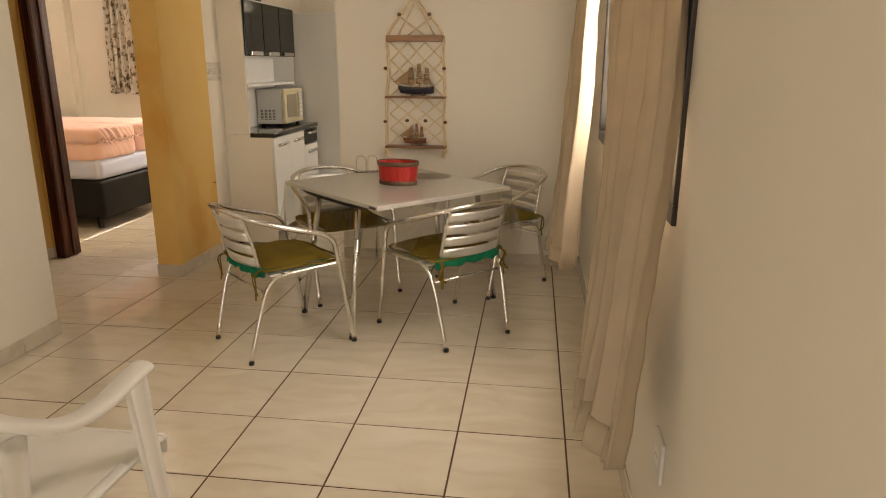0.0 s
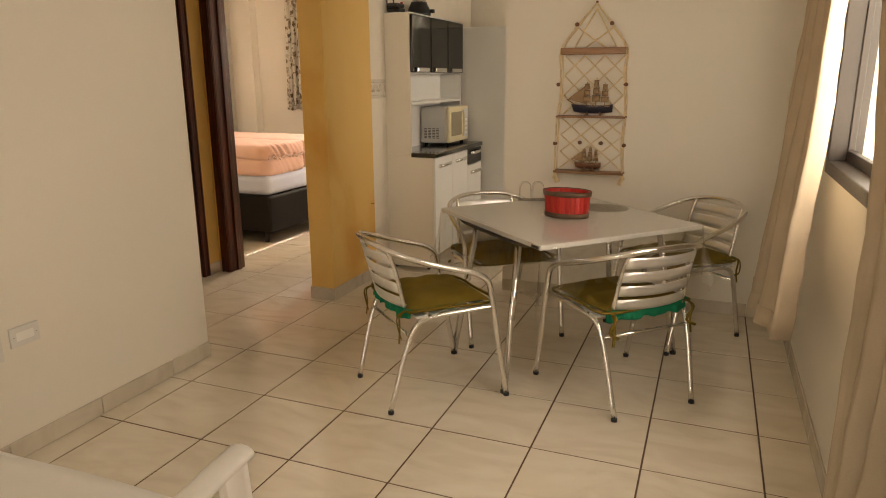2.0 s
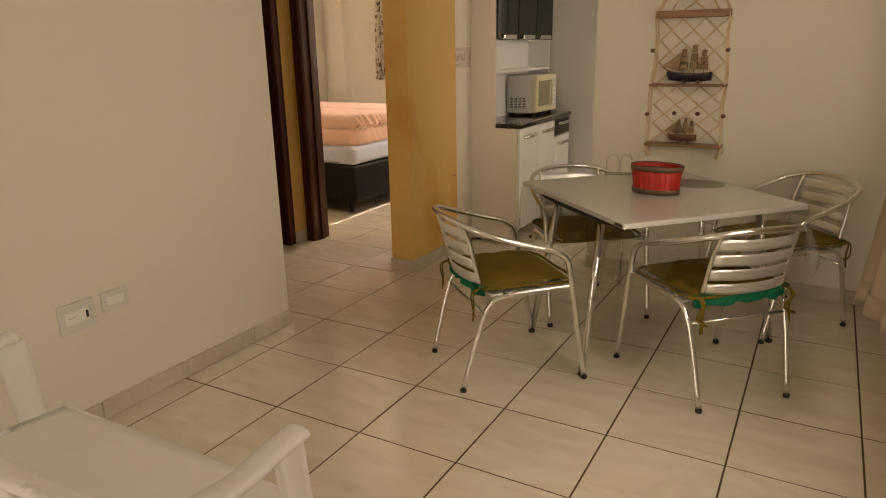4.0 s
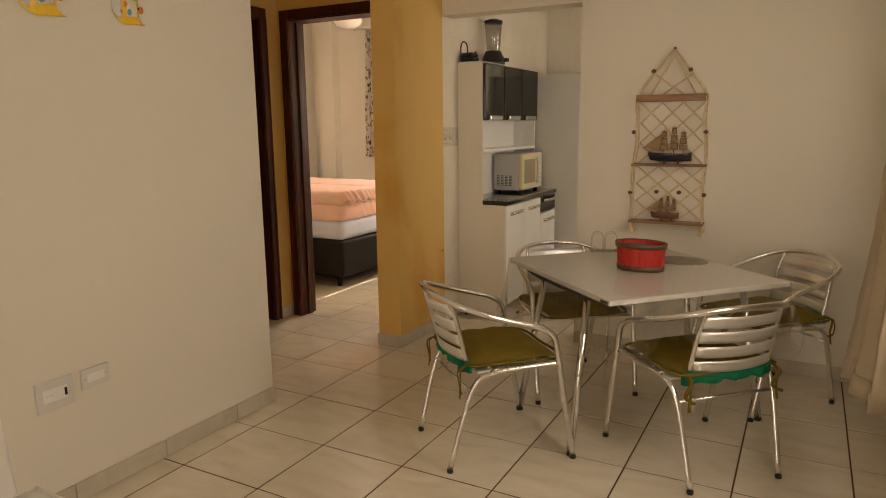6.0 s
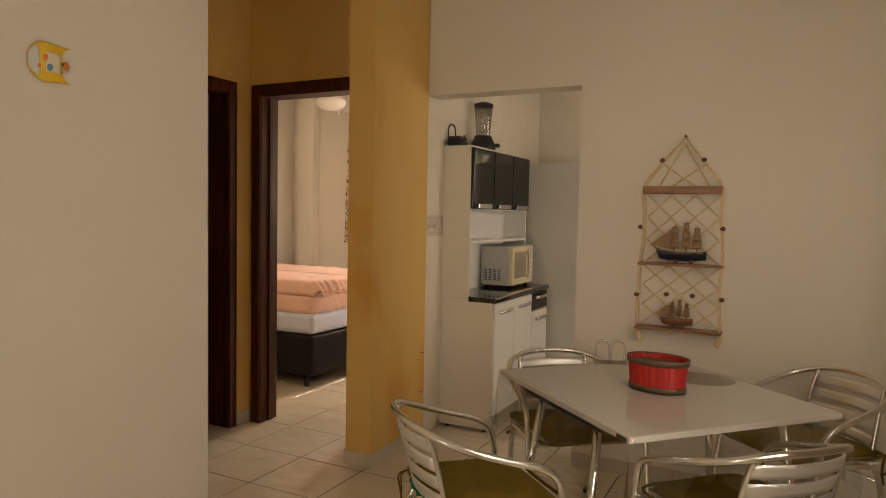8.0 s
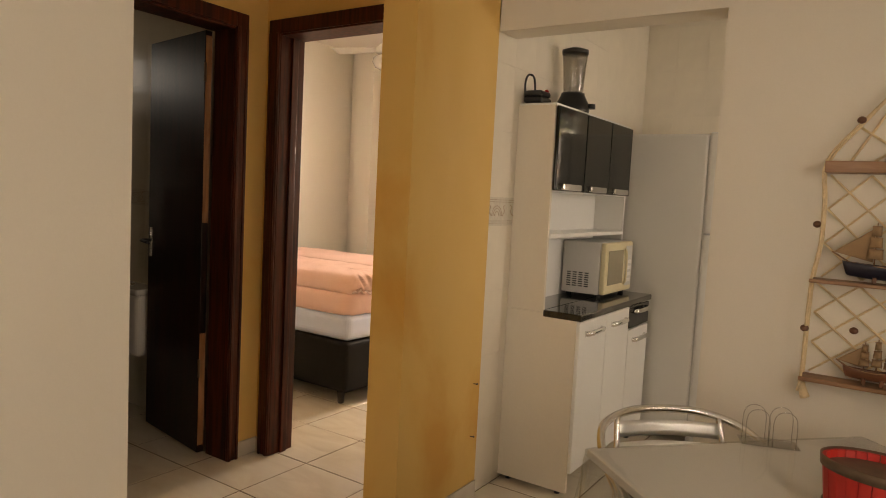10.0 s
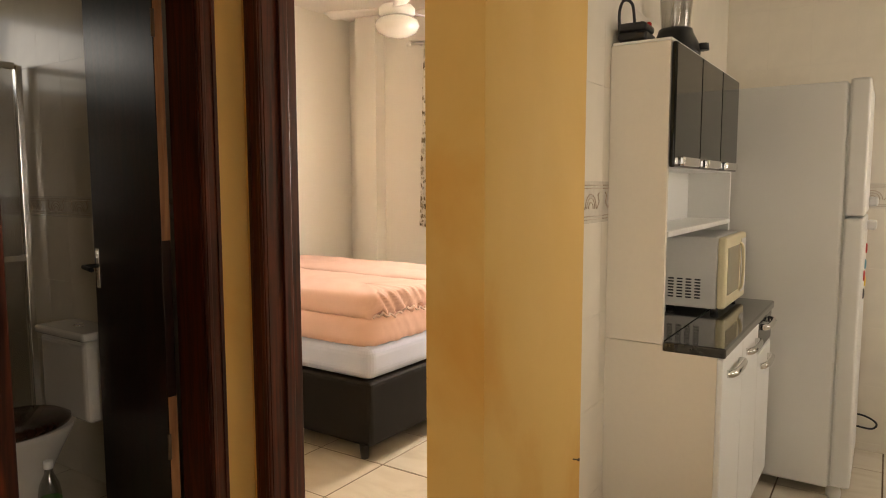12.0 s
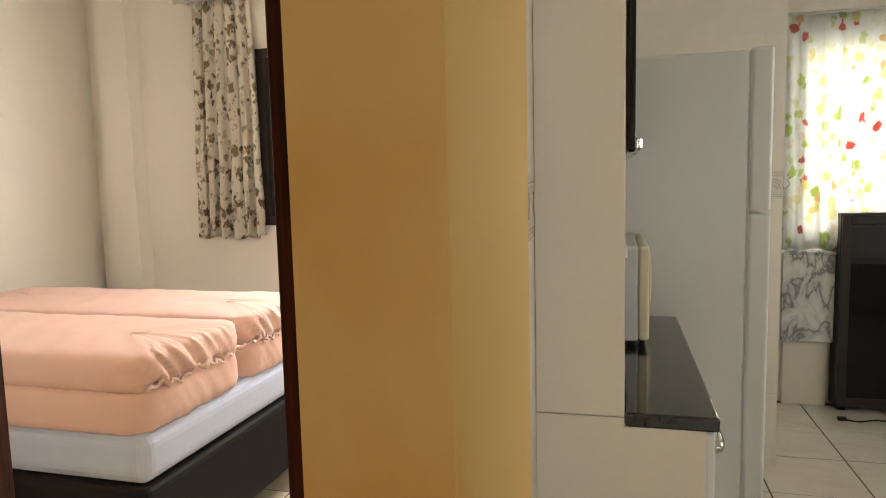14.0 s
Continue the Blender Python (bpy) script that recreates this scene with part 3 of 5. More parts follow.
def window(name, m, w, h, leaves, label, t=0.05, depth=0.12):
    """A sliding window in local x (width), y (through the wall), z (height)."""
    wi = thing(name, m, label, "window")
    wi["kind"] = "structure"
    for a, b in (((0, 0, 0), (w, depth, t)), ((0, 0, h - t), (w, depth, h)), ((0, 0, t), (t, depth, h - t)), ((w - t, 0, t), (w, depth, h - t))):
        part("window_frame", box(a, b, 0.004), M_FRAME, wi)
    for x0, x1, y in leaves:
        for a, b in (((x0, y, t), (x1, y + 0.025, t + 0.045)), ((x0, y, h - t - 0.045), (x1, y + 0.025, h - t)), ((x0, y, t + 0.045), (x0 + 0.04, y + 0.025, h - t - 0.045)), ((x1 - 0.04, y, t + 0.045), (x1, y + 0.025, h - t - 0.045))):
            part("sash", box(a, b, 0.003), M_FRAME, wi)
    return wi


window("window_1", pose(XR - 0.012, WY0, WZ0, 0, 0, 90) @ Matrix.Diagonal((1, -1, 1, 1)), WY1 - WY0, WZ1 - WZ0, [(0.05, 1.0, 0.03), (1.0, 1.95, 0.065)], "dark bronze aluminium sliding window, half open")
# unseen window, added to let the kitchen fill in
window("window_4", pose(XR - 0.012, 5.4, 1.1, 0, 0, 90) @ Matrix.Diagonal((1, -1, 1, 1)), 1.2, 1.0, [(0.05, 0.6, 0.03), (0.6, 1.15, 0.065)], "assumed kitchen side window, out of view, dark bronze aluminium frame")
# unseen door frame, added round the opening for the rear fill
window("window_5", pose(0.1, -1.74, 0.08, 0, 0, 180), 1.6, 2.04, [(0.05, 0.8, 0.03), (0.8, 1.55, 0.065)], "assumed balcony door behind the camera, unseen, dark bronze aluminium frame")


def pattern_cloth(name, base, colours, scale, size, through_amount, stretch=(1, 1, 1), edge=0.05, wob=0.9):
    """Thin printed fabric: coloured blots on a pale ground."""
    m = bpy.data.materials.new(name)
    m.use_nodes = True
    n, l = m.node_tree.nodes, m.node_tree.links
    b = n["Principled BSDF"]
    b.inputs["Roughness"].default_value = 0.9
    co, mp, nz, add = n.new("ShaderNodeTexCoord"), n.new("ShaderNodeMapping"), n.new("ShaderNodeTexNoise"), n.new("ShaderNodeVectorMath")
    mp.inputs["Scale"].default_value = stretch
    l.new(co.outputs["Object"], mp.inputs[0])
    nz.inputs["Scale"].default_value = scale * 1.4
    l.new(mp.outputs[0], nz.inputs["Vector"])
    sc = n.new("ShaderNodeVectorMath")
    sc.operation = "SCALE"
    sc.inputs["Scale"].default_value = wob / scale
    l.new(nz.outputs["Color"], sc.inputs[0])
    l.new(mp.outputs[0], add.inputs[0])
    l.new(sc.outputs[0], add.inputs[1])
    vo = n.new("ShaderNodeTexVoronoi")
    vo.inputs["Scale"].default_value = scale
    l.new(add.outputs[0], vo.inputs["Vector"])
    rp = n.new("ShaderNodeValToRGB")
    rp.color_ramp.interpolation = "CONSTANT"
    e = rp.color_ramp.elements
    while len(e) < len(colours):
        e.new(0.5)
    for i, (el, c) in enumerate(zip(e, colours)):
        el.position, el.color = i / len(colours), (*c, 1)
    sp = n.new("ShaderNodeSeparateColor")
    l.new(vo.outputs["Color"], sp.inputs[0])
    l.new(sp.outputs[0], rp.inputs[0])
    mr = n.new("ShaderNodeMapRange")
    mr.inputs[1].default_value, mr.inputs[2].default_value, mr.inputs[3].default_value, mr.inputs[4].default_value = size, size + edge, 1, 0
    l.new(vo.outputs["Distance"], mr.inputs[0])
    mx = n.new("ShaderNodeMix")
    mx.data_type = "RGBA"
    mx.inputs[6].default_value = (*base, 1)
    l.new(mr.outputs[0], mx.inputs[0])
    l.new(rp.outputs[0], mx.inputs[7])
    l.new(mx.outputs[2], b.inputs["Base Color"])
    tr, ms = n.new("ShaderNodeBsdfTranslucent"), n.new("ShaderNodeMixShader")
    l.new(mx.outputs[2], tr.inputs["Color"])
    ms.inputs[0].default_value = through_amount
    l.new(b.outputs[0], ms.inputs[1])
    l.new(tr.outputs[0], ms.inputs[2])
    l.new(ms.outputs[0], n["Material Output"].inputs["Surface"])
    return m


def clear(name, colour, gloss, rough=0.05, bump=0.0):
    """Thin clear film: mostly see-through with a faint shine."""
    m = bpy.data.materials.new(name)
    m.use_nodes = True
    n, l = m.node_tree.nodes, m.node_tree.links
    tr, gl, ms = n.new("ShaderNodeBsdfTransparent"), n.new("ShaderNodeBsdfGlossy"), n.new("ShaderNodeMixShader")
    tr.inputs[0].default_value = (*colour, 1)
    gl.inputs["Roughness"].default_value = rough
    ms.inputs[0].default_value = gloss
    if bump:
        nz, bp, co = n.new("ShaderNodeTexNoise"), n.new("ShaderNodeBump"), n.new("ShaderNodeTexCoord")
        nz.inputs["Scale"].default_value = 14
        bp.inputs["Strength"].default_value, bp.inputs["Distance"].default_value = bump, 0.01
        l.new(co.outputs["Object"], nz.inputs["Vector"])
        l.new(nz.outputs["Fac"], bp.inputs["Height"])
        l.new(bp.outputs[0], gl.inputs["Normal"])
    l.new(tr.outputs[0], ms.inputs[1])
    l.new(gl.outputs[0], ms.inputs[2])
    l.new(ms.outputs[0], n["Material Output"].inputs["Surface"])
    return m


def glow(name, colour, strength):
    m = bpy.data.materials.new(name)
    m.use_nodes = True
    b = m.node_tree.nodes["Principled BSDF"]
    b.inputs["Base Color"].default_value = (*colour, 1)
    b.inputs["Emission Color"].default_value = (*colour, 1)
    b.inputs["Emission Strength"].default_value = strength
    return m


M_FILM = clear("clear_plastic_film", (0.925, 0.925, 0.91), 0.12, 0.07, 0.12)
M_GLASS = clear("window_glass", (0.93, 0.95, 0.94), 0.08, 0.02)
M_JUG = clear("clear_jug", (0.80, 0.79, 0.77), 0.12, 0.12)
M_FRUIT = pattern_cloth("fruit_print", (0.80, 0.80, 0.77), [(0.62, 0.20, 0.16), (0.50, 0.58, 0.22), (0.72, 0.66, 0.34), (0.76, 0.75, 0.70), (0.74, 0.73, 0.60), (0.70, 0.48, 0.28), (0.74, 0.70, 0.42), (0.54, 0.60, 0.26), (0.76, 0.74, 0.66), (0.62, 0.66, 0.40), (0.74, 0.66, 0.58), (0.66, 0.68, 0.48)], 17, 0.36, 0.42, (1, 1, 0.8), 0.12, 1.2)
M_FLORAL = pattern_cloth("leaf_print", (0.76, 0.72, 0.63), [(0.14, 0.11, 0.06), (0.20, 0.155, 0.09), (0.36, 0.31, 0.22), (0.16, 0.13, 0.075), (0.52, 0.47, 0.38), (0.24, 0.19, 0.11)], 18, 0.30, 0.25, (1, 1, 0.8), 0.2, 1.7)
M_RED = wood("red_painted_wood", (0.42, 0.012, 0.010), (0.56, 0.03, 0.02), 0.5, (12, 12, 1.5), 0.1)
M_BAND = mat("dull_bronze_band", (0.15, 0.10, 0.065), 0.5, 0.5, vary=0.3, scale=20, bump=0.2)
M_ROPE = mat("natural_rope", (0.72, 0.57, 0.35), 0.9, vary=0.2, scale=40, fine=300, bump=0.6)
M_SHELF = wood("shelf_wood", (0.22, 0.11, 0.05), (0.34, 0.18, 0.09), 0.5, (2, 16, 16), 0.1)
M_BEAD = mat("brown_bead", (0.14, 0.055, 0.025), 0.4, vary=0.3)
M_SAIL = mat("aged_sailcloth", (0.32, 0.205, 0.11), 0.9, vary=0.15, scale=30, fine=300, bump=0.3)
M_HULL1 = mat("navy_hull", (0.015, 0.015, 0.028), 0.35, vary=0.2)
M_HULL2 = wood("brown_hull", (0.13, 0.045, 0.02), (0.22, 0.09, 0.045), 0.4, (3, 20, 20), 0.2)
M_FISHY = ramp_mat("yellow_glaze", [(0.3, (0.80, 0.42, 0.02)), (0.6, (0.86, 0.60, 0.06))], 12, 0.3)
M_FISHW = mat("cream_glaze", (0.80, 0.74, 0.60), 0.3)
M_FISHO = mat("orange_glaze", (0.78, 0.24, 0.05), 0.3)
M_FISHB = mat("blue_glaze", (0.12, 0.34, 0.45), 0.3)
M_MARBLE = ramp_mat("grey_veined_marble", [(0.40, (0.74, 0.73, 0.70)), (0.475, (0.50, 0.50, 0.49)), (0.50, (0.22, 0.22, 0.22)), (0.525, (0.58, 0.57, 0.56)), (0.58, (0.76, 0.75, 0.73))], 5.5, 0.25, detail=9, distort=0.5, stretch=(1.3, 1, 0.8))
M_MOTIF = mat("brown_tile_motif", (0.50, 0.40, 0.30), 0.4, vary=0.2)
M_BANDT = mat("band_tile", (0.74, 0.69, 0.60), 0.25, vary=0.06, scale=30)
M_SEAT = wood("dark_toilet_seat", (0.03, 0.012, 0.008), (0.07, 0.03, 0.018), 0.2, (4, 20, 20), 0.4)
M_LABELG = mat("green_label", (0.10, 0.32, 0.06), 0.5, vary=0.3, scale=60)
M_OUT = glow("bright_outdoors", (0.97, 0.97, 0.95), 0.95)
M_SHUT = mat("dark_shutter", (0.02, 0.02, 0.02), 0.35, vary=0.2)
M_GARDEN = ramp_mat("garden_green", [(0.35, (0.02, 0.05, 0.01)), (0.6, (0.10, 0.16, 0.05))], 3, 0.9)

# ---- doors ----
d2 = tagged(thing("door_2", pose(0, 0, 0), "dark varnished bedroom door frame, doorway open", "door"), kind="structure")
for a, b in (((-3.08, 4.535, 0), (-3.07, 4.69, 2.105)), ((-2.352, 4.535, 0), (-2.342, 4.69, 2.105)), ((-3.07, 4.535, 2.095), (-2.352, 4.69, 2.115))):
    part("jamb", box(a, b, 0.002), M_CASING, d2)
part("jamb", box((-3.068, 4.60, 0), (-3.056, 4.64, 2.095), 0.003), M_CASING, d2)
part("jamb", box((-2.364, 4.60, 0), (-2.354, 4.64, 2.095), 0.003), M_CASING, d2)
for a, b in (((-3.146, 4.523, 0), (-3.072, 4.5385, 2.17)), ((-2.362, 4.523, 0), (-2.294, 4.5385, 2.17)), ((-3.072, 4.523, 2.103), (-2.362, 4.5385, 2.17))):
    part("casing", box(a, b, 0.005, 3), M_CASING, d2)
for x0 in (-3.140, -3.092):
    part("casing_bead", box((x0, 4.517, 0), (x0 + 0.016, 4.5235, 2.105), 0.003), M_CASING, d2)
part("strike_plate", box((-2.3535, 4.57, 1.0), (-2.3515, 4.595, 1.12)), M_BAND, d2)
d1 = tagged(thing("door_1", pose(0, 0, 0), "dark varnished bathroom door standing open inwards", "door"), kind="structure")
for a, b in (((-3.33, 3.72, 0), (-3.18, 3.735, 2.105)), ((-3.33, 4.350, 0), (-3.18, 4.367, 2.105)), ((-3.33, 3.735, 2.095), (-3.18, 4.350, 2.115))):
    part("jamb", box(a, b, 0.002), M_CASING, d1)
for a, b in (((-3.174, 3.675, 0), (-3.158, 3.738, 2.17)), ((-3.174, 4.347, 0), (-3.158, 4.414, 2.17)), ((-3.174, 3.738, 2.103), (-3.158, 4.347, 2.17))):
    part("casing", box(a, b, 0.005, 3), M_CASING, d1)
for y0 in (4.350, 4.394):
    part("casing_bead", box((-3.1585, y0, 0), (-3.152, y0 + 0.016, 2.105), 0.003), M_CASING, d1)
leaf = part("leaf", box((-3.935, 4.307, 0.012), (-3.337, 4.342, 2.095), 0.003), M_DOOR, d1)
leaf.matrix_world = pose(-3.337, 4.342, 0, 0, 0, -9) @ pose(3.337, -4.342, 0)
for z0, z1 in ((0.05, 0.62), (1.17, 2.07)):
    part("worn_edge", box((-3.3365, 4.309, z0), (-3.3345, 4.340, z1)), M_RAWWOOD, leaf, "worn light edge of the door leaf")
    part("hinge", tube(bmesh.new(), [(-3.330, 4.305, z1 - 0.22), (-3.330, 4.305, z1 - 0.13)], 0.007, 8), M_BAND, leaf)
part("lock_plate", box((-3.912, 4.303, 0.95), (-3.882, 4.3075, 1.11), 0.002), M_CHROME, leaf)
part("handle", tube(bmesh.new(), smooth_path([(-3.897, 4.305, 1.04), (-3.897, 4.257, 1.04), (-3.875, 4.247, 1.04), (-3.80, 4.247, 1.035)], 4), 0.009, 8), M_BLACK, leaf)
part("handle", tube(bmesh.new(), smooth_path([(-3.897, 4.342, 1.04), (-3.897, 4.392, 1.04), (-3.875, 4.402, 1.04), (-3.80, 4.402, 1.035)], 4), 0.009, 8), M_BLACK, leaf)

# ---- bathroom ----
to = thing("toilet", pose(-4.17, 4.54, 0, 0, 0, 180), "white porcelain toilet with dark wooden seat lid", "toilet")
bm = bmesh.new()
bx(bm, (-0.19, 0.0, 0.37), (0.19, 0.17, 0.72), 0.03, 4)
part("cistern", bm, M_PORC, to)
part("cistern_lid", box((-0.20, -0.005, 0.72), (0.20, 0.185, 0.755), 0.014, 3), M_PORC, to)
part("flush_button", lathe(bmesh.new(), [(0.022, 0.755), (0.022, 0.762), (0.016, 0.766)], 16, at=(0, 0.09, 0)), M_CHROME, to)
part("bowl", lathe(bmesh.new(), [(0.13, 0), (0.125, 0.05), (0.10, 0.16), (0.15, 0.28), (0.185, 0.36), (0.19, 0.385)], 28, 1.0, 1.25, at=(0, 0.38, 0)), M_PORC, to)
part("seat_lid", lathe(bmesh.new(), [(0.185, 0.386), (0.195, 0.395), (0.195, 0.41), (0.17, 0.425), (0.02, 0.43)], 28, 1.0, 1.22, at=(0, 0.40, 0)), M_SEAT, to, "dark wooden seat lid")
bo = thing("cleaning_bottle", pose(-4.02, 4.22, 0), "clear cleaning bottle with green and white label", "bottle")
part("body", lathe(bmesh.new(), [(0.036, 0), (0.042, 0.01), (0.042, 0.13), (0.036, 0.17), (0.018, 0.21), (0.014, 0.235)], 18), M_JUG, bo)
part("label", lathe(bmesh.new(), [(0.0425, 0.03), (0.0435, 0.031), (0.0435, 0.11), (0.0425, 0.111)], 18), M_LABELG, bo, "green label with white patch")
part("patch", box((-0.02, -0.0455, 0.05), (0.02, -0.0436, 0.085), 0.001), M_PLASTIC, bo)
part("cap", lathe(bmesh.new(), [(0.017, 0.235), (0.018, 0.24), (0.018, 0.265), (0.014, 0.268)], 14), M_PLASTIC, bo)
part("liquid_base", lathe(bmesh.new(), [(0.034, 0.004), (0.04, 0.012), (0.04, 0.03), (0.034, 0.031)], 18), M_PLASTIC, bo)
sh = thing("shower_screen", pose(-4.72, 0, 0), "aluminium framed glass shower screen", "shower screen")
for y in (2.72, 3.5, 4.5):
    part("post", box((-0.015, y, 0.05), (0.015, y + 0.03, 1.92), 0.003), M_ALU, sh)
for z in (0.05, 1.0, 1.9):
    part("rail", box((-0.013, 2.75, z), (0.013, 4.5, z + 0.03), 0.003), M_ALU, sh)
part("pane", box((-0.003, 2.76, 0.08), (0.003, 4.49, 1.9)), M_JUG, sh)

# ---- kitchen things ----
mw = thing("microwave_oven", pose(-2.025, 5.65, 0.858), "grey microwave oven with yellowed cream front", "microwave")
part("case", box((0, 0, 0.018), (0.213, 0.43, 0.300), 0.008, 3), M_MWGREY, mw)
door = part("front", box((0.213, 0.002, 0.02), (0.244, 0.428, 0.298), 0.01, 3), M_CREAMPL, mw, "yellowed cream front")
part("window", box((0.2435, 0.04, 0.07), (0.2465, 0.27, 0.255), 0.001), M_MWWIN, door)
part("door_handle", tube(bmesh.new(), smooth_path([(0.242, 0.295, 0.06), (0.256, 0.295, 0.09), (0.256, 0.295, 0.23), (0.242, 0.295, 0.26)], 4), 0.006, 8), M_CREAMPL, door)
part("control_panel", box((0.2435, 0.3120, 0.05), (0.2465, 0.41, 0.275), 0.001), M_MWGREY, door)
for i in range(4):
    part("button", box((0.246, 0.34, 0.07 + 0.035 * i), (0.249, 0.395, 0.09 + 0.035 * i), 0.001), M_PLASTIC, door)
for i in range(4):
    bm = bmesh.new()
    for j in range(7):
        bx(bm, (0.03 + 0.034 * i, -0.0015, 0.055 + 0.012 * j), (0.052 + 0.034 * i, 0.001, 0.061 + 0.012 * j))
    part("vent", bm, M_BLACK, mw)
for sx in (0.03, 0.20):
    for sy in (0.04, 0.39):
        part("foot", lathe(bmesh.new(), [(0.015, 0), (0.016, 0.018)], 10, at=(sx, sy, 0)), M_RUBBER, mw)

bl = thing("blender", pose(-1.945, 5.46, 1.812), "black blender with clear jug and black lid", "blender")
part("base", lathe(bmesh.new(), [(0.085, 0), (0.088, 0.015), (0.08, 0.05), (0.062, 0.085), (0.058, 0.10)], 22), M_BLACK, bl)
part("knob", lathe(bmesh.new(), [(0.022, -0.012), (0.02, 0.012)], 14, at=(0.09, 0.03, 0.035)), M_BLACK, bl)
part("jug", lathe(bmesh.new(), [(0.048, 0.10), (0.05, 0.105), (0.056, 0.2), (0.064, 0.295), (0.061, 0.295), (0.053, 0.2), (0.046, 0.112)], 22), M_JUG, bl, "clear plastic jug")
part("lid", lathe(bmesh.new(), [(0.066, 0.292), (0.067, 0.312), (0.045, 0.318), (0.03, 0.325)], 22), M_BLACK, bl)
part("jug_handle", tube(bmesh.new(), smooth_path([(0.0, 0.06, 0.27), (0, 0.10, 0.26), (0, 0.095, 0.17), (0, 0.055, 0.15)], 4), 0.009, 8), M_JUG, bl)

sm = thing("sandwich_maker", pose(-1.99, 5.15, 1.812), "black sandwich maker with coiled power cord", "sandwich maker")
part("lower_plate", box((-0.045, -0.05, 0.006), (0.05, 0.06, 0.034), 0.010, 3), M_BLACK, sm)
part("upper_plate", box((-0.045, -0.05, 0.036), (0.046, 0.06, 0.064), 0.012, 3), M_BLACK, sm)
for sx in (-0.03, 0.035):
    part("foot", box((sx - 0.008, -0.04, 0), (sx + 0.008, 0.05, 0.007)), M_RUBBER, sm)
part("lamp", lathe(bmesh.new(), [(0.009, 0), (0.01, 0.008), (0.004, 0.014)], 10, at=(0.03, 0.04, 0.063)), M_RED, sm, "red indicator lamp")
part("cord", tube(bmesh.new(), smooth_path([(-0.04, -0.04, 0.03), (-0.037, -0.053, 0.10), (-0.025, -0.045, 0.135), (0.0, -0.04, 0.12), (0.008, -0.037, 0.06)], 6), 0.005, 8), M_BLACK, sm)
for dy, dz, c in ((0.30, 0.95, M_RED), (0.42, 0.99, M_FISHB), (0.5, 0.9, M_FISHY), (0.36, 0.86, M_BLACK), (0.48, 1.06, M_RED)):
    mg = thing("fridge_magnet", pose(FX + 0.081, FY + dy, dz), "small coloured magnet on the fridge door", "magnet", "fridge magnets")
    part("disc", lathe(bmesh.new(), [(0.016, -0.022), (0.02, -0.01), (0.02, 0.012), (0.014, 0.022)], 10, 0.3, 1.0), c, mg)
    part("backing", box((0.0, -0.012, -0.012), (0.004, 0.012, 0.012)), M_BLACK, mg)

curtain("kitchen_curtain", pose(-0.35, 7.84, 2.215), 1.25, 1.2, 1.30, 11, 0.018, M_FRUIT, "white kitchen curtain printed with coloured fruit", "", 0.03)
kr = thing("curtain_rod", pose(0.05, 7.86, 2.225), "thin white curtain rod over the kitchen window", "curtain rod")
part("rod", tube(bmesh.new(), [(-1.08, 0, 0), (0.3, 0, 0)], 0.008, 8), M_PLASTIC, kr)
for x in (-1.05, 0.27):
    part("bracket", tube(bmesh.new(), [(x, 0, 0), (x, 0.036, 0)], 0.006, 8), M_PLASTIC, kr)
solid("backdrop", box((-1.6, 8.4, 0.3), (0.7, 8.42, 2.7)), M_OUT, "bright daylight outside the kitchen window", "backdrop", "structure")
tb = thing("laundry_tub", pose(-0.945, 7.86, 0), "grey veined marble front of a laundry tub", "laundry tub")
part("front", box((0.0, -0.05, 0.38), (0.27, -0.02, 0.885), 0.006), M_MARBLE, tb)
part("rim", box((-0.005, -0.06, 0.885), (0.274, 0.03, 0.905), 0.008), M_MARBLE, tb)
part("support", box((0.02, -0.02, 0.0), (0.25, 0.03, 0.38)), M_WTILE, tb)
ov = thing("wine_cooler", pose(-0.668, 7.80, 0), "black glass-fronted cooler standing on the floor", "appliance")
part("case", box((0.0, -0.03, 0.02), (0.62, 0.09, 1.12), 0.006), M_BLACK, ov)
part("door_frame", box((0.004, -0.05, 0.03), (0.05, -0.032, 1.11), 0.004), M_FRAME, ov)
part("door_frame", box((0.57, -0.05, 0.03), (0.616, -0.032, 1.11), 0.004), M_FRAME, ov)
part("door_frame", box((0.05, -0.05, 1.06), (0.57, -0.032, 1.11), 0.004), M_FRAME, ov)
part("door_frame", box((0.05, -0.05, 0.03), (0.57, -0.032, 0.08), 0.004), M_FRAME, ov)
part("door_glass", box((0.05, -0.042, 0.08), (0.57, -0.034, 0.84)), M_GLOSS, ov)
part("control_panel", box((0.05, -0.044, 0.875), (0.57, -0.034, 1.05)), M_SHUT, ov)
part("foot", box((0.02, -0.02, 0.0), (0.06, 0.08, 0.021)), M_RUBBER, ov)
part("foot", box((0.56, -0.02, 0.0), (0.60, 0.08, 0.021)), M_RUBBER, ov)
co = thing("power_cord", pose(0, 0, 0), "black power cord lying on the kitchen floor", "cord")
part("cable", tube(bmesh.new(), smooth_path([(-0.66, 7.60, 0.006), (-0.60, 7.58, 0.006), (-0.5, 7.62, 0.006), (-0.42, 7.6, 0.006), (-0.3, 7.64, 0.006)], 6), 0.005, 8), M_BLACK, co)
part("plug", box((-0.70, 7.585, 0.0), (-0.655, 7.615, 0.022), 0.006), M_BLACK, co)
co = thing("power_cord", pose(0, 0, 0), "dark power cord hanging beside the fridge", "cord")
part("cable", tube(bmesh.new(), smooth_path([(-1.55, 6.9, 0.30), (-1.42, 6.87, 0.16), (-1.30, 6.86, 0.13), (-1.27, 6.87, 0.16), (-1.34, 6.88, 0.19), (-1.5, 6.9, 0.18)], 6), 0.005, 8), M_BLACK, co)

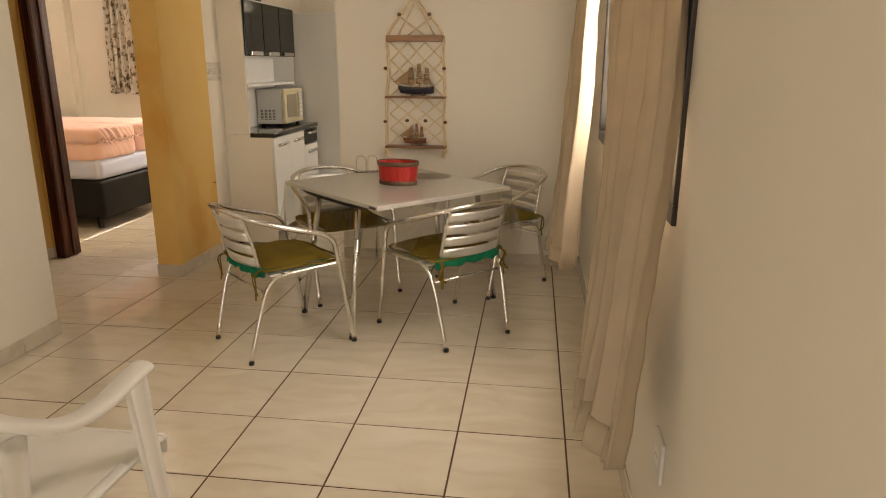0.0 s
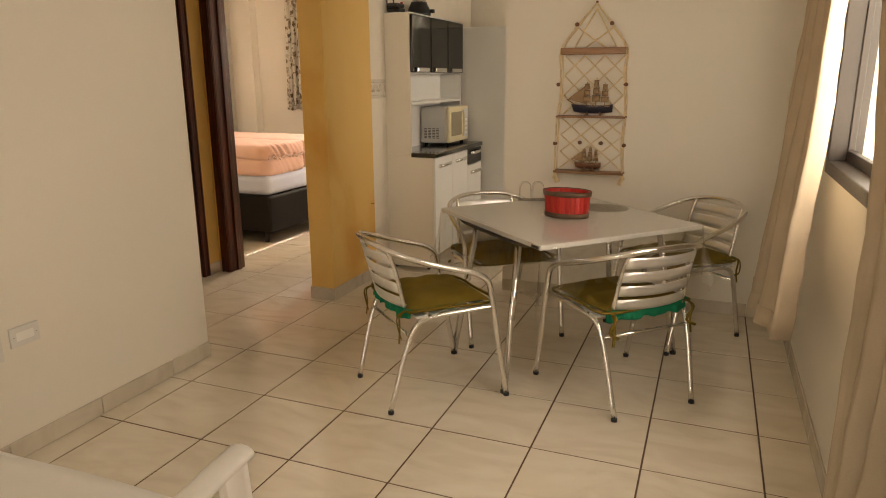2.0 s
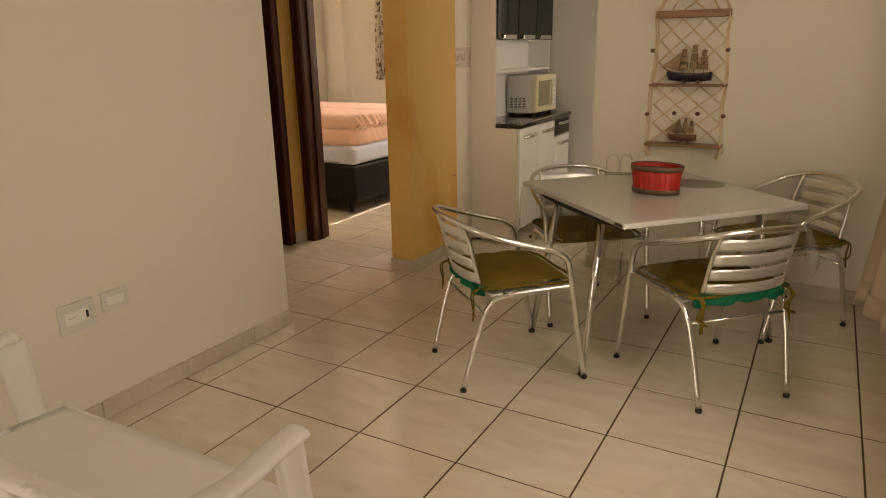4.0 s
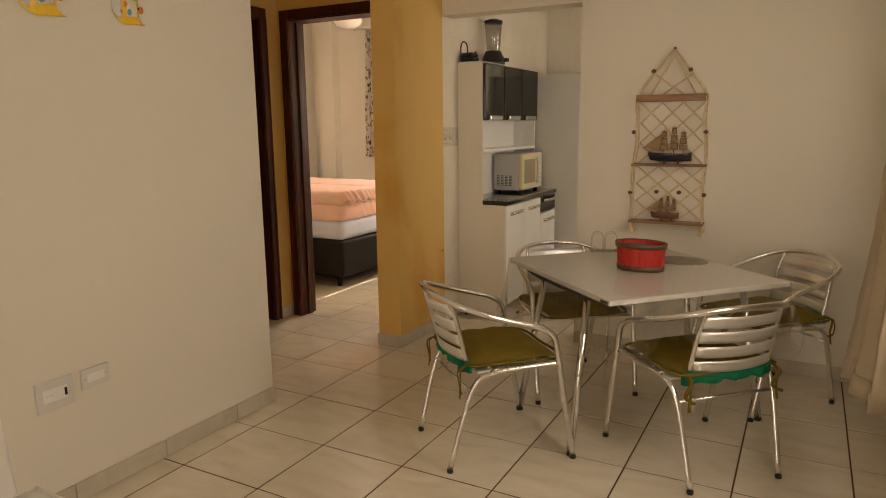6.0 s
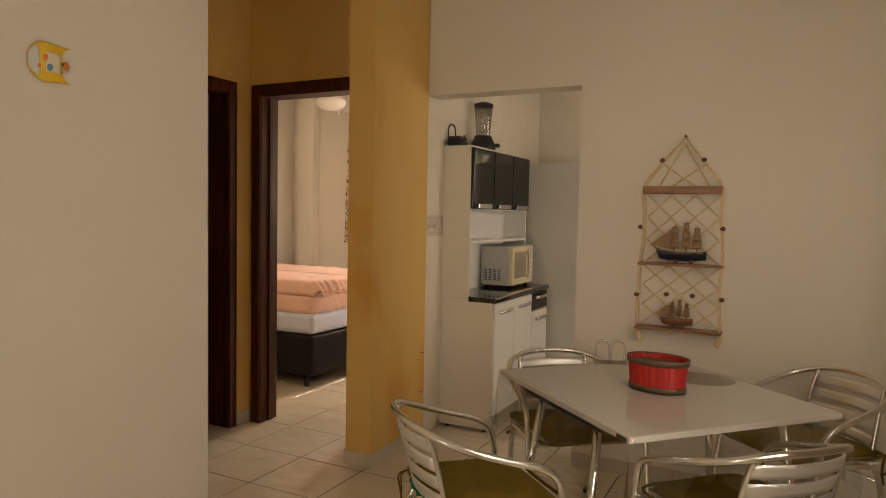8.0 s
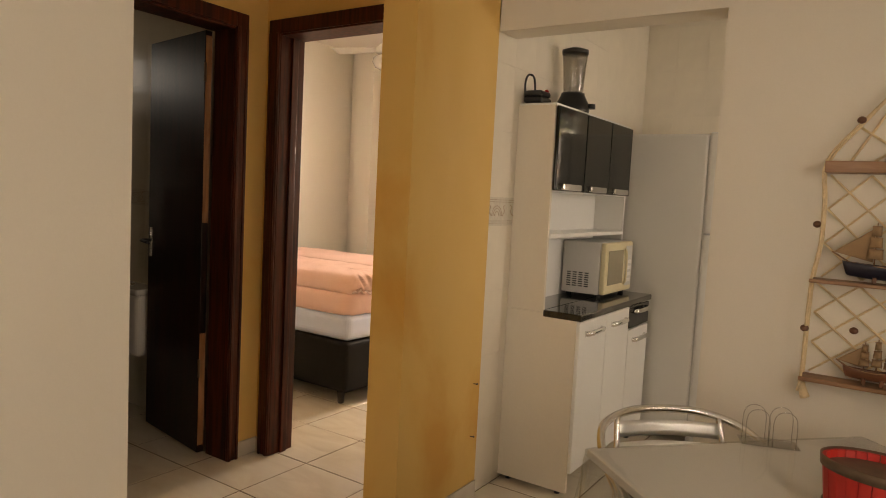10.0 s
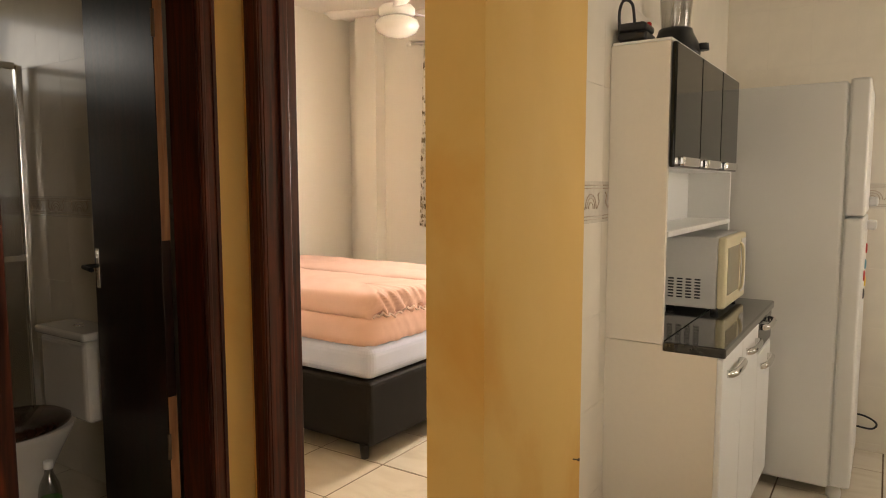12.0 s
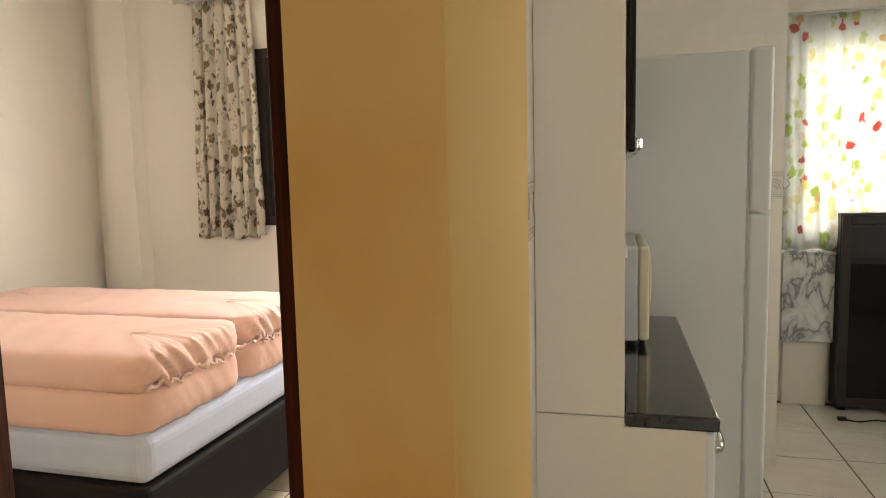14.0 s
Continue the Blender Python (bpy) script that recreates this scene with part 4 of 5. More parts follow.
# ---- bedroom things ----
curtain("bedroom_curtain", pose(-4.145, 7.285, 2.445), 0.39, 0.44, 1.405, 6, 0.034, M_FLORAL, "pale curtain printed with dark olive leaves", "bedroom curtains", 0.03, 0.0, 0.8)
br = thing("curtain_rod", pose(0, 7.285, 2.455), "white curtain rod with round end caps", "curtain rod")
part("rod", tube(bmesh.new(), [(-4.46, 0, 0), (-2.5, 0, 0)], 0.012, 10), M_PLASTIC, br)
part("finial", lathe(bmesh.new(), [(0.012, -0.02), (0.024, -0.008), (0.024, 0.008), (0.012, 0.02)], 12, at=(-4.47, 0, 0)), M_PLASTIC, br)
for x in (-4.40, -2.6):
    part("bracket", tube(bmesh.new(), [(x, 0, 0), (x, 0.076, 0)], 0.008, 8), M_PLASTIC, br)
w2 = window("window_2", pose(BX0, 7.348, BZ0), BX1 - BX0, BZ1 - BZ0, [(0.05, 0.66, 0.03), (0.66, 1.27, 0.065)], "dark aluminium bedroom window with one closed shutter leaf")
part("shutter", box((0.09, 0.035, 0.095), (0.62, 0.05, 0.955)), M_SHUT, w2, "closed dark shutter")
window("window_3", pose(KX0, 7.905, KZ0), KX1 - KX0, KZ1 - KZ0, [(0.05, 0.6, 0.02), (0.58, 1.13, 0.05)], "white-lit kitchen window behind the curtain", depth=0.08)

fn = thing("ceiling_fan", pose(-4.165, 6.73, 0), "white ceiling fan with round glass lamp", "ceiling fan")
part("canopy", lathe(bmesh.new(), [(0.06, H - 0.002), (0.055, H - 0.03), (0.02, H - 0.05)], 20), M_PLASTIC, fn)
part("down_rod", tube(bmesh.new(), [(0, 0, H - 0.04), (0, 0, 2.55)], 0.014, 10), M_PLASTIC, fn)
part("motor", lathe(bmesh.new(), [(0.03, 2.60), (0.10, 2.59), (0.125, 2.565), (0.125, 2.53), (0.10, 2.505)], 24), M_PLASTIC, fn)
part("lamp_globe", lathe(bmesh.new(), [(0.115, 2.505), (0.148, 2.48), (0.155, 2.445), (0.13, 2.405), (0.07, 2.378), (0.005, 2.37)], 24), M_PORC, fn, "white glass lamp globe")
for k in range(3):
    a = math.radians(75 + 120 * k)

    def blade(u, v, a=a):
        r = 0.13 + 0.40 * u
        w = (0.045 + 0.03 * u) * (1 if u < 0.95 else 0.8)
        x, y = r, (v - 0.5) * 2 * w
        return (x * math.cos(a) - y * math.sin(a), x * math.sin(a) + y * math.cos(a), 2.56 + 0.02 * (v - 0.5))
    part("blade", sheet(bmesh.new(), blade, 8, 3, 0.005), M_PLASTIC, fn)

# ---- table setting ----
tub = thing("serving_tub", pose(-0.505, 3.93, 0.7145, 0, 0, -12), "oval red wooden tub with bronze bands", "tub")
N = 28
for k in range(N):
    a0, a1 = 2 * math.pi * (k + 0.04) / N, 2 * math.pi * (k + 0.96) / N
    bm = bmesh.new()
    vs = []
    for r, z in ((0.90, 0.0), (1.0, 0.122), (0.94, 0.122), (0.84, 0.0)):
        for a in (a0, a1):
            vs.append(bm.verts.new((0.118 * r * math.cos(a), 0.085 * r * math.sin(a), z)))
    for f in ((0, 1, 3, 2), (2, 3, 5, 4), (4, 5, 7, 6), (6, 7, 1, 0), (0, 2, 4, 6), (1, 7, 5, 3)):
        bm.faces.new([vs[i] for i in f])
    part("stave", bm, M_RED, tub)
part("bottom", lathe(bmesh.new(), [(0.84, 0.004), (0.85, 0.010)], 28, 0.118, 0.085), M_RED, tub)
for z0, z1, r0, r1 in ((0.0, 0.022, 0.915, 0.935), (0.104, 0.126, 1.0, 1.02)):
    bm = bmesh.new()
    lathe(bm, [(r0, z0), (r1 + 0.01, z0), (r1 + 0.02, z1), (r1 - 0.0, z1 + 0.001), (r0, z0 + 0.001)], 36, 0.118, 0.085)
    part("band", bm, M_BAND, tub, "dull bronze band")


def drape(u, v):
    hx, hy, over = 0.466, 0.449, 0.24
    x, y = (2 * u - 1) * (hx + over), (2 * v - 1) * (hy + over)
    dx, dy = max(0, abs(x) - hx), max(0, abs(y) - hy)
    d = max(dx, dy) + 0.35 * min(dx, dy)
    ex, ey = math.copysign(min(abs(x), hx), x), math.copysign(min(abs(y), hy), y)
    wav = 0.018 * math.sin(19 * x + 3) * (dy > 0) * dy / over + 0.018 * math.sin(21 * y + 1) * (dx > 0) * dx / over
    ox = math.copysign((0.05 * dx + wav * (dx > 0)) + 0.10 * min(dx, dy), x)
    oy = math.copysign((0.05 * dy + wav * (dy > 0)) + 0.10 * min(dx, dy), y)
    return (ex + ox, ey + oy, 0.7145 - d + 0.0008 * math.sin(13 * x + 5 * y))


cloth_ob = thing("tablecloth", pose(TC[0], TC[1], 0, 0, 0, TROT), "clear plastic cover draped over the table", "tablecloth")
part("film", sheet(bmesh.new(), drape, 64, 64), M_FILM, cloth_ob)
pm = thing("placemat", pose(-0.375, 4.19, 0.7155), "smoky clear plastic placemat on the table", "placemat")
part("mat", lathe(bmesh.new(), [(0.135, 0), (0.138, 0.002), (0.136, 0.003)], 30, 1.0, 0.8), clear("smoky_plastic", (0.90, 0.89, 0.87), 0.10, 0.2), pm)
nh = thing("napkin_holder", pose(-0.775, 4.30, 0.7155, 0, 0, 20), "thin wire napkin holder on the table", "napkin holder")
for y in (-0.025, 0.025):
    for x in (-0.035, 0.035):
        part("loop", tube(bmesh.new(), smooth_path([(x - 0.03, y, 0.0), (x - 0.028, y, 0.08), (x, y, 0.10), (x + 0.028, y, 0.08), (x + 0.03, y, 0.0)], 5), 0.0013, 6), M_JUG, nh)
part("tray", box((-0.075, -0.035, 0), (0.075, 0.035, 0.004), 0.001), M_JUG, nh)

# ---- hanging rope shelf with model ships ----
SHX, SHY = -0.55, 4.785
rs = thing("hanging_shelf", pose(SHX, SHY, -0.04) @ Matrix.Diagonal((1.09, 1, 1.032, 1)), "three-tier wooden shelf hung on knotted rope", "shelf")
for z, hw, t in ((1.512, 0.172, 0.018), (1.150, 0.186, 0.006), (0.832, 0.19, 0.007)):
    part("board", box((-hw, -0.045, z - t), (hw, 0.042, z + t), 0.003), M_SHELF, rs)
APEX = (0, 0.03, 1.77)
part("hook", tube(bmesh.new(), [(0, 0.049, 1.775), (0, 0.02, 1.775)], 0.006, 8), M_BEAD, rs)
for s in (-1, 1):
    for y in (-0.038, 0.036):
        part("rope", tube(bmesh.new(), smooth_path([APEX, (0.08 * s, y * 0.6, 1.66), (0.168 * s, y, 1.53), (0.166 * s, y, 1.40), (0.172 * s + 0.006, y, 1.27), (0.180 * s, y, 1.15), (0.178 * s - 0.005, y, 1.0), (0.184 * s, y, 0.84), (0.186 * s + 0.004 * s, y, 0.79)], 4), 0.0042, 7), M_ROPE, rs)
    for z, x in ((1.655, 0.09), (1.33, 0.178), (0.995, 0.186)):
        part("bead", lathe(bmesh.new(), [(0.003, -0.011), (0.010, -0.007), (0.0125, 0), (0.010, 0.007), (0.003, 0.011)], 12, at=(x * s, -0.034, z)), M_BEAD, rs)
    part("tassel", tube(bmesh.new(), smooth_path([(0.186 * s, 0, 0.83), (0.18 * s, -0.01, 0.80), (0.17 * s, -0.005, 0.765)], 4), 0.009, 8, 0.6, taper=0.015), M_ROPE, rs)
for x in (-0.06, 0.055):
    part("bead", lathe(bmesh.new(), [(0.003, -0.011), (0.010, -0.007), (0.0125, 0), (0.010, 0.007), (0.003, 0.011)], 12, at=(x, 0.03, 0.998)), M_BEAD, rs)


def net(za, zb, rows, hw):
    """Crossing net cords between two heights, against the wall."""
    n = 3
    dz = (za - zb) / rows
    for s in (-1, 1):
        for k in range(-rows, n + 1):
            pts = []
            for i in range(rows + 1):
                x = -hw + (k + i) * (2 * hw / n)
                if -hw - 1e-6 <= x <= hw + 1e-6:
                    pts.append((x * s, 0.043 - 0.003 * s, za - i * dz))
            if len(pts) > 1:
                part("net_cord", tube(bmesh.new(), smooth_path(pts, 3), 0.0062, 6, 0.6), M_ROPE, rs)


net(1.49, 1.16, 3, 0.16)
net(1.14, 0.845, 3, 0.17)
for s in (-1, 1):
    part("net_cord", tube(bmesh.new(), [(0.0, 0.04, 1.74), (0.11 * s, 0.04, 1.535)], 0.0045, 6), M_ROPE, rs)
    part("net_cord", tube(bmesh.new(), [(0.10 * s, 0.04, 1.645), (-0.05 * s, 0.037, 1.535)], 0.0045, 6), M_ROPE, rs)


def ship(m, L, hull_mat, label, hz):
    sp = thing("model_ship", m, label, "model ship", "model ships on the shelf")

    def hull(u, v):
        x = (u - 0.5) * L
        w = 0.13 * L * (math.sin(math.pi * min(1, 0.12 + 0.88 * u)) ** 0.6 if u < 1 else 0)
        w *= min(1, 6 * (1 - u) + 0.35)
        a = (v - 0.5) * math.pi
        sheer = 0.18 * hz * (2 * u - 1) ** 2
        return (x + 0.04 * L * (abs(v - 0.5) * 2) * (1 if u > 0.9 else 0) * 0 - (0.08 * L * (abs(2 * v - 1)) if u < 0.06 else 0), w * math.sin(a), 0.012 + hz * (1 - math.cos(a)) ** 0.8 * 0.98 + sheer)
    part("hull", sheet(bmesh.new(), hull, 20, 12, 0.002), hull_mat, sp)
    zt = 0.012 + hz
    part("deck", box((-0.44 * L, -0.085 * L, zt - 0.006), (0.42 * L, 0.085 * L, zt - 0.002), 0.001), M_SHELF, sp)
    part("rail_stripe", tube(bmesh.new(), smooth_path([(-0.46 * L, -0.08 * L, zt + 0.12 * hz), (0, -0.13 * L, zt - 0.004), (0.44 * L, -0.07 * L, zt + 0.1 * hz)], 5), 0.002, 6), M_SAIL, sp)
    for x in (-0.16 * L, 0.18 * L):
        part("stand", box((x - 0.006, -0.02, 0), (x + 0.006, 0.02, 0.02), 0.002), M_BEAD, sp)
    part("bowsprit", tube(bmesh.new(), [(-0.45 * L, 0, zt), (-0.72 * L, 0, zt + 0.16 * L)], 0.0025, 6), M_SHELF, sp)
    for k, (x, h) in enumerate(((-0.18 * L, 0.62 * L), (0.06 * L, 0.72 * L), (0.29 * L, 0.60 * L))):
        part("mast", tube(bmesh.new(), [(x, 0, zt - 0.004), (x, 0, zt + h)], 0.0028, 6, taper=0.0016), M_SHELF, sp)
        for j in range(3):
            z0, z1 = zt + h * (0.14 + 0.27 * j), zt + h * (0.37 + 0.27 * j)
            w = 0.10 * L * (1 - 0.2 * j)
            part("yard", tube(bmesh.new(), [(x - w, -0.006, z1), (x + w, 0.006, z1)], 0.0014, 5), M_SHELF, sp)
            part("sail", sheet(bmesh.new(), lambda u, v, x=x, w=w, z0=z0, z1=z1: (x + (2 * u - 1) * w * (1.05 - 0.1 * v), -0.007 - 0.010 * math.sin(math.pi * v) * math.sin(math.pi * u), z0 + (z1 - z0) * v), 5, 5, 0.0008), M_SAIL, sp)
    part("jib", sheet(bmesh.new(), lambda u, v: (-0.70 * L + (0.50 * L) * u, 0.002 * math.sin(3 * v), zt + 0.16 * L - 0.12 * L * u + v * u * 0.50 * L), 6, 6, 0.0008), M_SAIL, sp)
    bm = bmesh.new()
    for a, b in (((-0.70 * L, zt + 0.155 * L), (-0.18 * L, zt + 0.60 * L)), ((-0.18 * L, zt + 0.60 * L), (0.06 * L, zt + 0.70 * L)), ((0.06 * L, zt + 0.70 * L), (0.29 * L, zt + 0.58 * L)), ((0.29 * L, zt + 0.58 * L), (0.47 * L, zt))):
        tube(bm, [(a[0], 0, a[1]), (b[0], 0, b[1])], 0.0009, 4)
    part("rigging", bm, M_ROPE, sp)
    return sp


ship(pose(SHX + 0.012, SHY - 0.005, 1.154, 0, 0, 3), 0.22, M_HULL1, "model sailing ship with dark navy hull", 0.046)
ship(pose(SHX - 0.002, SHY - 0.005, 0.827, 0, 0, 3), 0.145, M_HULL2, "small model sailing ship with brown hull", 0.034)


# ---- wall pieces ----
def fish(y, z, k, label):
    fi = thing("wall_fish", pose(-2.173, y, z) @ Matrix.Diagonal((k, k, k, 1)), label, "wall ornament", "painted fish on the wall")

    def body(u, v):
        t, w = 2 * u - 1, 2 * v - 1
        up = 0.080 * math.sqrt(max(0.04, 1 - 0.93 * t * t)) if t < 0 else 0.080 - 0.008 * t
        return (0.004 + 0.020 * math.cos(t * 1.4) * math.cos(w * 1.45), 0.078 * t + max(0, t) ** 2 * 0.040 * w ** 6 - max(0, t) * 0.012, up * w)
    part("body", sheet(bmesh.new(), body, 20, 16, 0.002), M_FISHY, fi)

    def on(u0, u1, v0, v1):
        return lambda u, v: (body(u0 + (u1 - u0) * u, v0 + (v1 - v0) * v)[0] + 0.0025, *body(u0 + (u1 - u0) * u, v0 + (v1 - v0) * v)[1:])
    part("face", sheet(bmesh.new(), on(0.0, 0.26, 0.08, 0.95), 6, 10, 0.002), M_MWGREY, fi, "grey face")
    part("flank", sheet(bmesh.new(), on(0.42, 0.90, 0.24, 0.74), 6, 8, 0.001), M_FISHW, fi, "cream flank")
    for yy, zz, r, c, nm in ((-0.014, 0.014, 0.014, M_FISHO, "cheek"), (0.002, -0.020, 0.017, M_FISHB, "fin"), (-0.040, -0.022, 0.009, M_FISHO, "mouth"), (0.078, -0.002, 0.018, M_FISHO, "tail"), (0.056, 0.0, 0.006, M_BLACK, "spot")):
        bm = bmesh.new()
        bmesh.ops.create_uvsphere(bm, u_segments=12, v_segments=8, radius=r)
        dx = 0.012 if nm == "tail" else 0.023
        for v in bm.verts:
            v.co = Vector((dx + v.co.x * 0.3, yy + v.co.y * 0.8, zz + v.co.z))
        part(nm, bm, c, fi)
    return fi


fish(2.229, 1.838, 0.95, "larger yellow painted ceramic fish on the wall")
fish(2.568, 1.834, 0.78, "smaller yellow painted ceramic fish on the wall")


def plate(m, w, label, sockets, hh=0.056):
    pl = thing("wall_outlet", m, label, "outlet", "wall outlets")
    part("plate", box((0, -w / 2, -hh), (0.010, w / 2, hh), 0.003, 2), M_PLATE, pl)
    part("insert", box((0.008, -w / 2 + 0.022, -0.45 * hh), (0.0105, w / 2 - 0.022, 0.45 * hh), 0.002), M_PLASTIC, pl)
    for y in sockets:
        part("hole", lathe(bmesh.new(), [(0.0032, 0), (0.0032, 0.001)], 10, 0.35, 1, at=(0.0106, y, 0.0)), M_BLACK, pl)
    return pl


p1 = plate(pose(-2.175, 2.128, 0.448), 0.138, "wide white wall socket and switch plate", (-0.03, -0.02, -0.01))
part("switch", box((0.0105, 0.033, -0.014), (0.014, 0.042, 0.014), 0.001), M_BLACK, p1, "dark switch rocker")
plate(pose(-2.175, 2.287, 0.463), 0.115, "white blank wall plate with two screws", (-0.045, 0.045), 0.038)
plate(pose(XR, 1.80, 0.42, 0, 0, 180), 0.10, "small white wall socket under the window", (0.0, 0.012, -0.012))

for y, z in ((4.775, 0.534), (4.77, 0.295)):
    nl = thing("wall_nail", pose(-2.029, y, z), "small rusty nail in the yellow wall", "nail", "nails in the wall")
    part("shank", tube(bmesh.new(), [(-0.01, 0, 0), (0.016, 0.004, 0.002)], 0.0022, 6), M_BAND, nl)
    part("head", lathe(bmesh.new(), [(0.005, -0.003), (0.006, 0), (0.004, 0.004)], 8, 0.6, 1, at=(0.017, 0.004, 0.002)), M_BAND, nl)

# ---- white plastic bench ----
be = thing("garden_bench", pose(-1.215, 1.485, 0), "white moulded plastic two-seat bench with slatted back", "bench")
HWB = 0.505
part("seat", sheet(bmesh.new(), lambda u, v: ((2 * u - 1) * (HWB - 0.02), -0.24 + 0.53 * v, 0.405 + 0.022 * (2 * v - 1) ** 2 * (1 if v < 0.5 else -0.6) + 0.006 * math.cos(3.14 * (2 * u - 1))), 24, 14, 0.012), M_PLASTIC, be)
part("seat_front", sheet(bmesh.new(), lambda u, v: ((2 * u - 1) * (HWB - 0.02), 0.288 + 0.012 * math.sin(3.14 * v), 0.392 - 0.06 * v), 20, 4, 0.008), M_PLASTIC, be)
rail = [(HWB, 0.20, 0.634), (HWB + 0.004, 0.12, 0.632), (HWB + 0.004, 0.02, 0.622), (HWB, -0.10, 0.64), (HWB - 0.035, -0.19, 0.69), (HWB - 0.12, -0.245, 0.745), (HWB - 0.3, -0.265, 0.768), (0, -0.272, 0.775)]
rail = rail + [(-x, y, z) for x, y, z in rail[-2::-1]]
part("arm_rail", tube(bmesh.new(), smooth_path(rail, 5), 0.030, 12, 0.55), M_PLASTIC, be)
for s in (-1, 1):
    part("front_leg", sheet(bmesh.new(), lambda u, v, s=s: (s * (HWB - 0.004 - 0.012 * math.sin(3.14 * u)) + s * 0.03 * v ** 2, 0.215 - 0.075 * u * (1 - 0.3 * v) + 0.045 * v, 0.625 * (1 - v)), 6, 12, 0.014), M_PLASTIC, be)
    part("back_leg", sheet(bmesh.new(), lambda u, v, s=s: (s * (HWB - 0.02 - 0.012 * math.sin(3.14 * u)) + s * 0.02 * v, -0.17 - 0.07 * u - 0.10 * v, 0.66 * (1 - v)), 6, 12, 0.014), M_PLASTIC, be)
    part("seat_bracket", tube(bmesh.new(), [(s * (HWB - 0.035), -0.18, 0.395), (s * (HWB - 0.035), 0.12, 0.395)], 0.014, 8, 0.8), M_PLASTIC, be)
for k in range(11):
    x = -0.40 + 0.08 * k
    part("back_slat", sheet(bmesh.new(), lambda u, v, x=x: (x + 0.019 * (2 * u - 1), -0.235 - 0.03 * v - 0.006 * math.cos(3 * (2 * u - 1)), 0.43 + 0.335 * v), 3, 8, 0.008), M_PLASTIC, be)

# ---- outdoors ----
solid("backdrop", box((0.95, 14, -0.3), (4.5, 14.02, 6)), glow("bright_haze_far", (1.0, 0.95, 0.9), 1.7), "bright hazy daylight beyond the side yard", "backdrop", "structure")
solid("ground", box((-60, -60, -0.45), (60, 60, -0.3)), M_GARDEN, "dull green ground outside", "ground", "structure")
solid("backdrop", box((4.5, -8, -0.3), (4.52, 12, 6)), glow("bright_haze", (1.0, 0.95, 0.9), 1.7), "bright hazy daylight outside the windows", "backdrop", "structure")
wpanes = bpy.data.objects["window_1"]
part("pane", box((1.07, 0.075, 0.095), (1.97, 0.079, 1.035)), M_GLASS, wpanes).visible_shadow = False

# ---- skirting and tiles ----
def skirting(axis, fixed, a, b, out, first):
    """Tile skirting pieces along a wall; out is the way the face looks."""
    edges = [a]
    k = first
    while k < b:
        if k > a + 0.02:
            edges.append(k)
        k += 0.408
    edges.append(b)
    ob = tagged(new("baseboard"), "beige ceramic skirting tiles along the wall", "baseboard", kind="structure")
    for p, q in zip(edges, edges[1:]):
        lo, hi = sorted((fixed, fixed + 0.009 * out))
        c = box((lo, p + 0.0015, 0.0), (hi, q - 0.0015, 0.078), 0.0025, 1) if axis == "y" else box((p + 0.0015, lo, 0.0), (q - 0.0015, hi, 0.078), 0.0025, 1)
        part("tile", c, M_BASE, ob)
    return ob


skirting("y", -2.175, -1.75, 3.244, 1, -1.51)
skirting("x", 3.235, -2.295, -2.175, 1, -2.25)
skirting("x", 4.238, -2.199, -2.020, -1, -3)
skirting("y", -2.029, 4.238, 4.83, 1, 4.60)
skirting("y", -2.19, 4.238, 4.54, -1, 4.18)
skirting("x", 4.835, -1.093, XR, -1, -0.825)
skirting("y", XR, -1.75, 4.835, -1, -1.51)
skirting("x", 4.54, -3.175, -3.148, -1, -4)
skirting("y", -3.175, 4.414, 4.54, 1, 4.0)


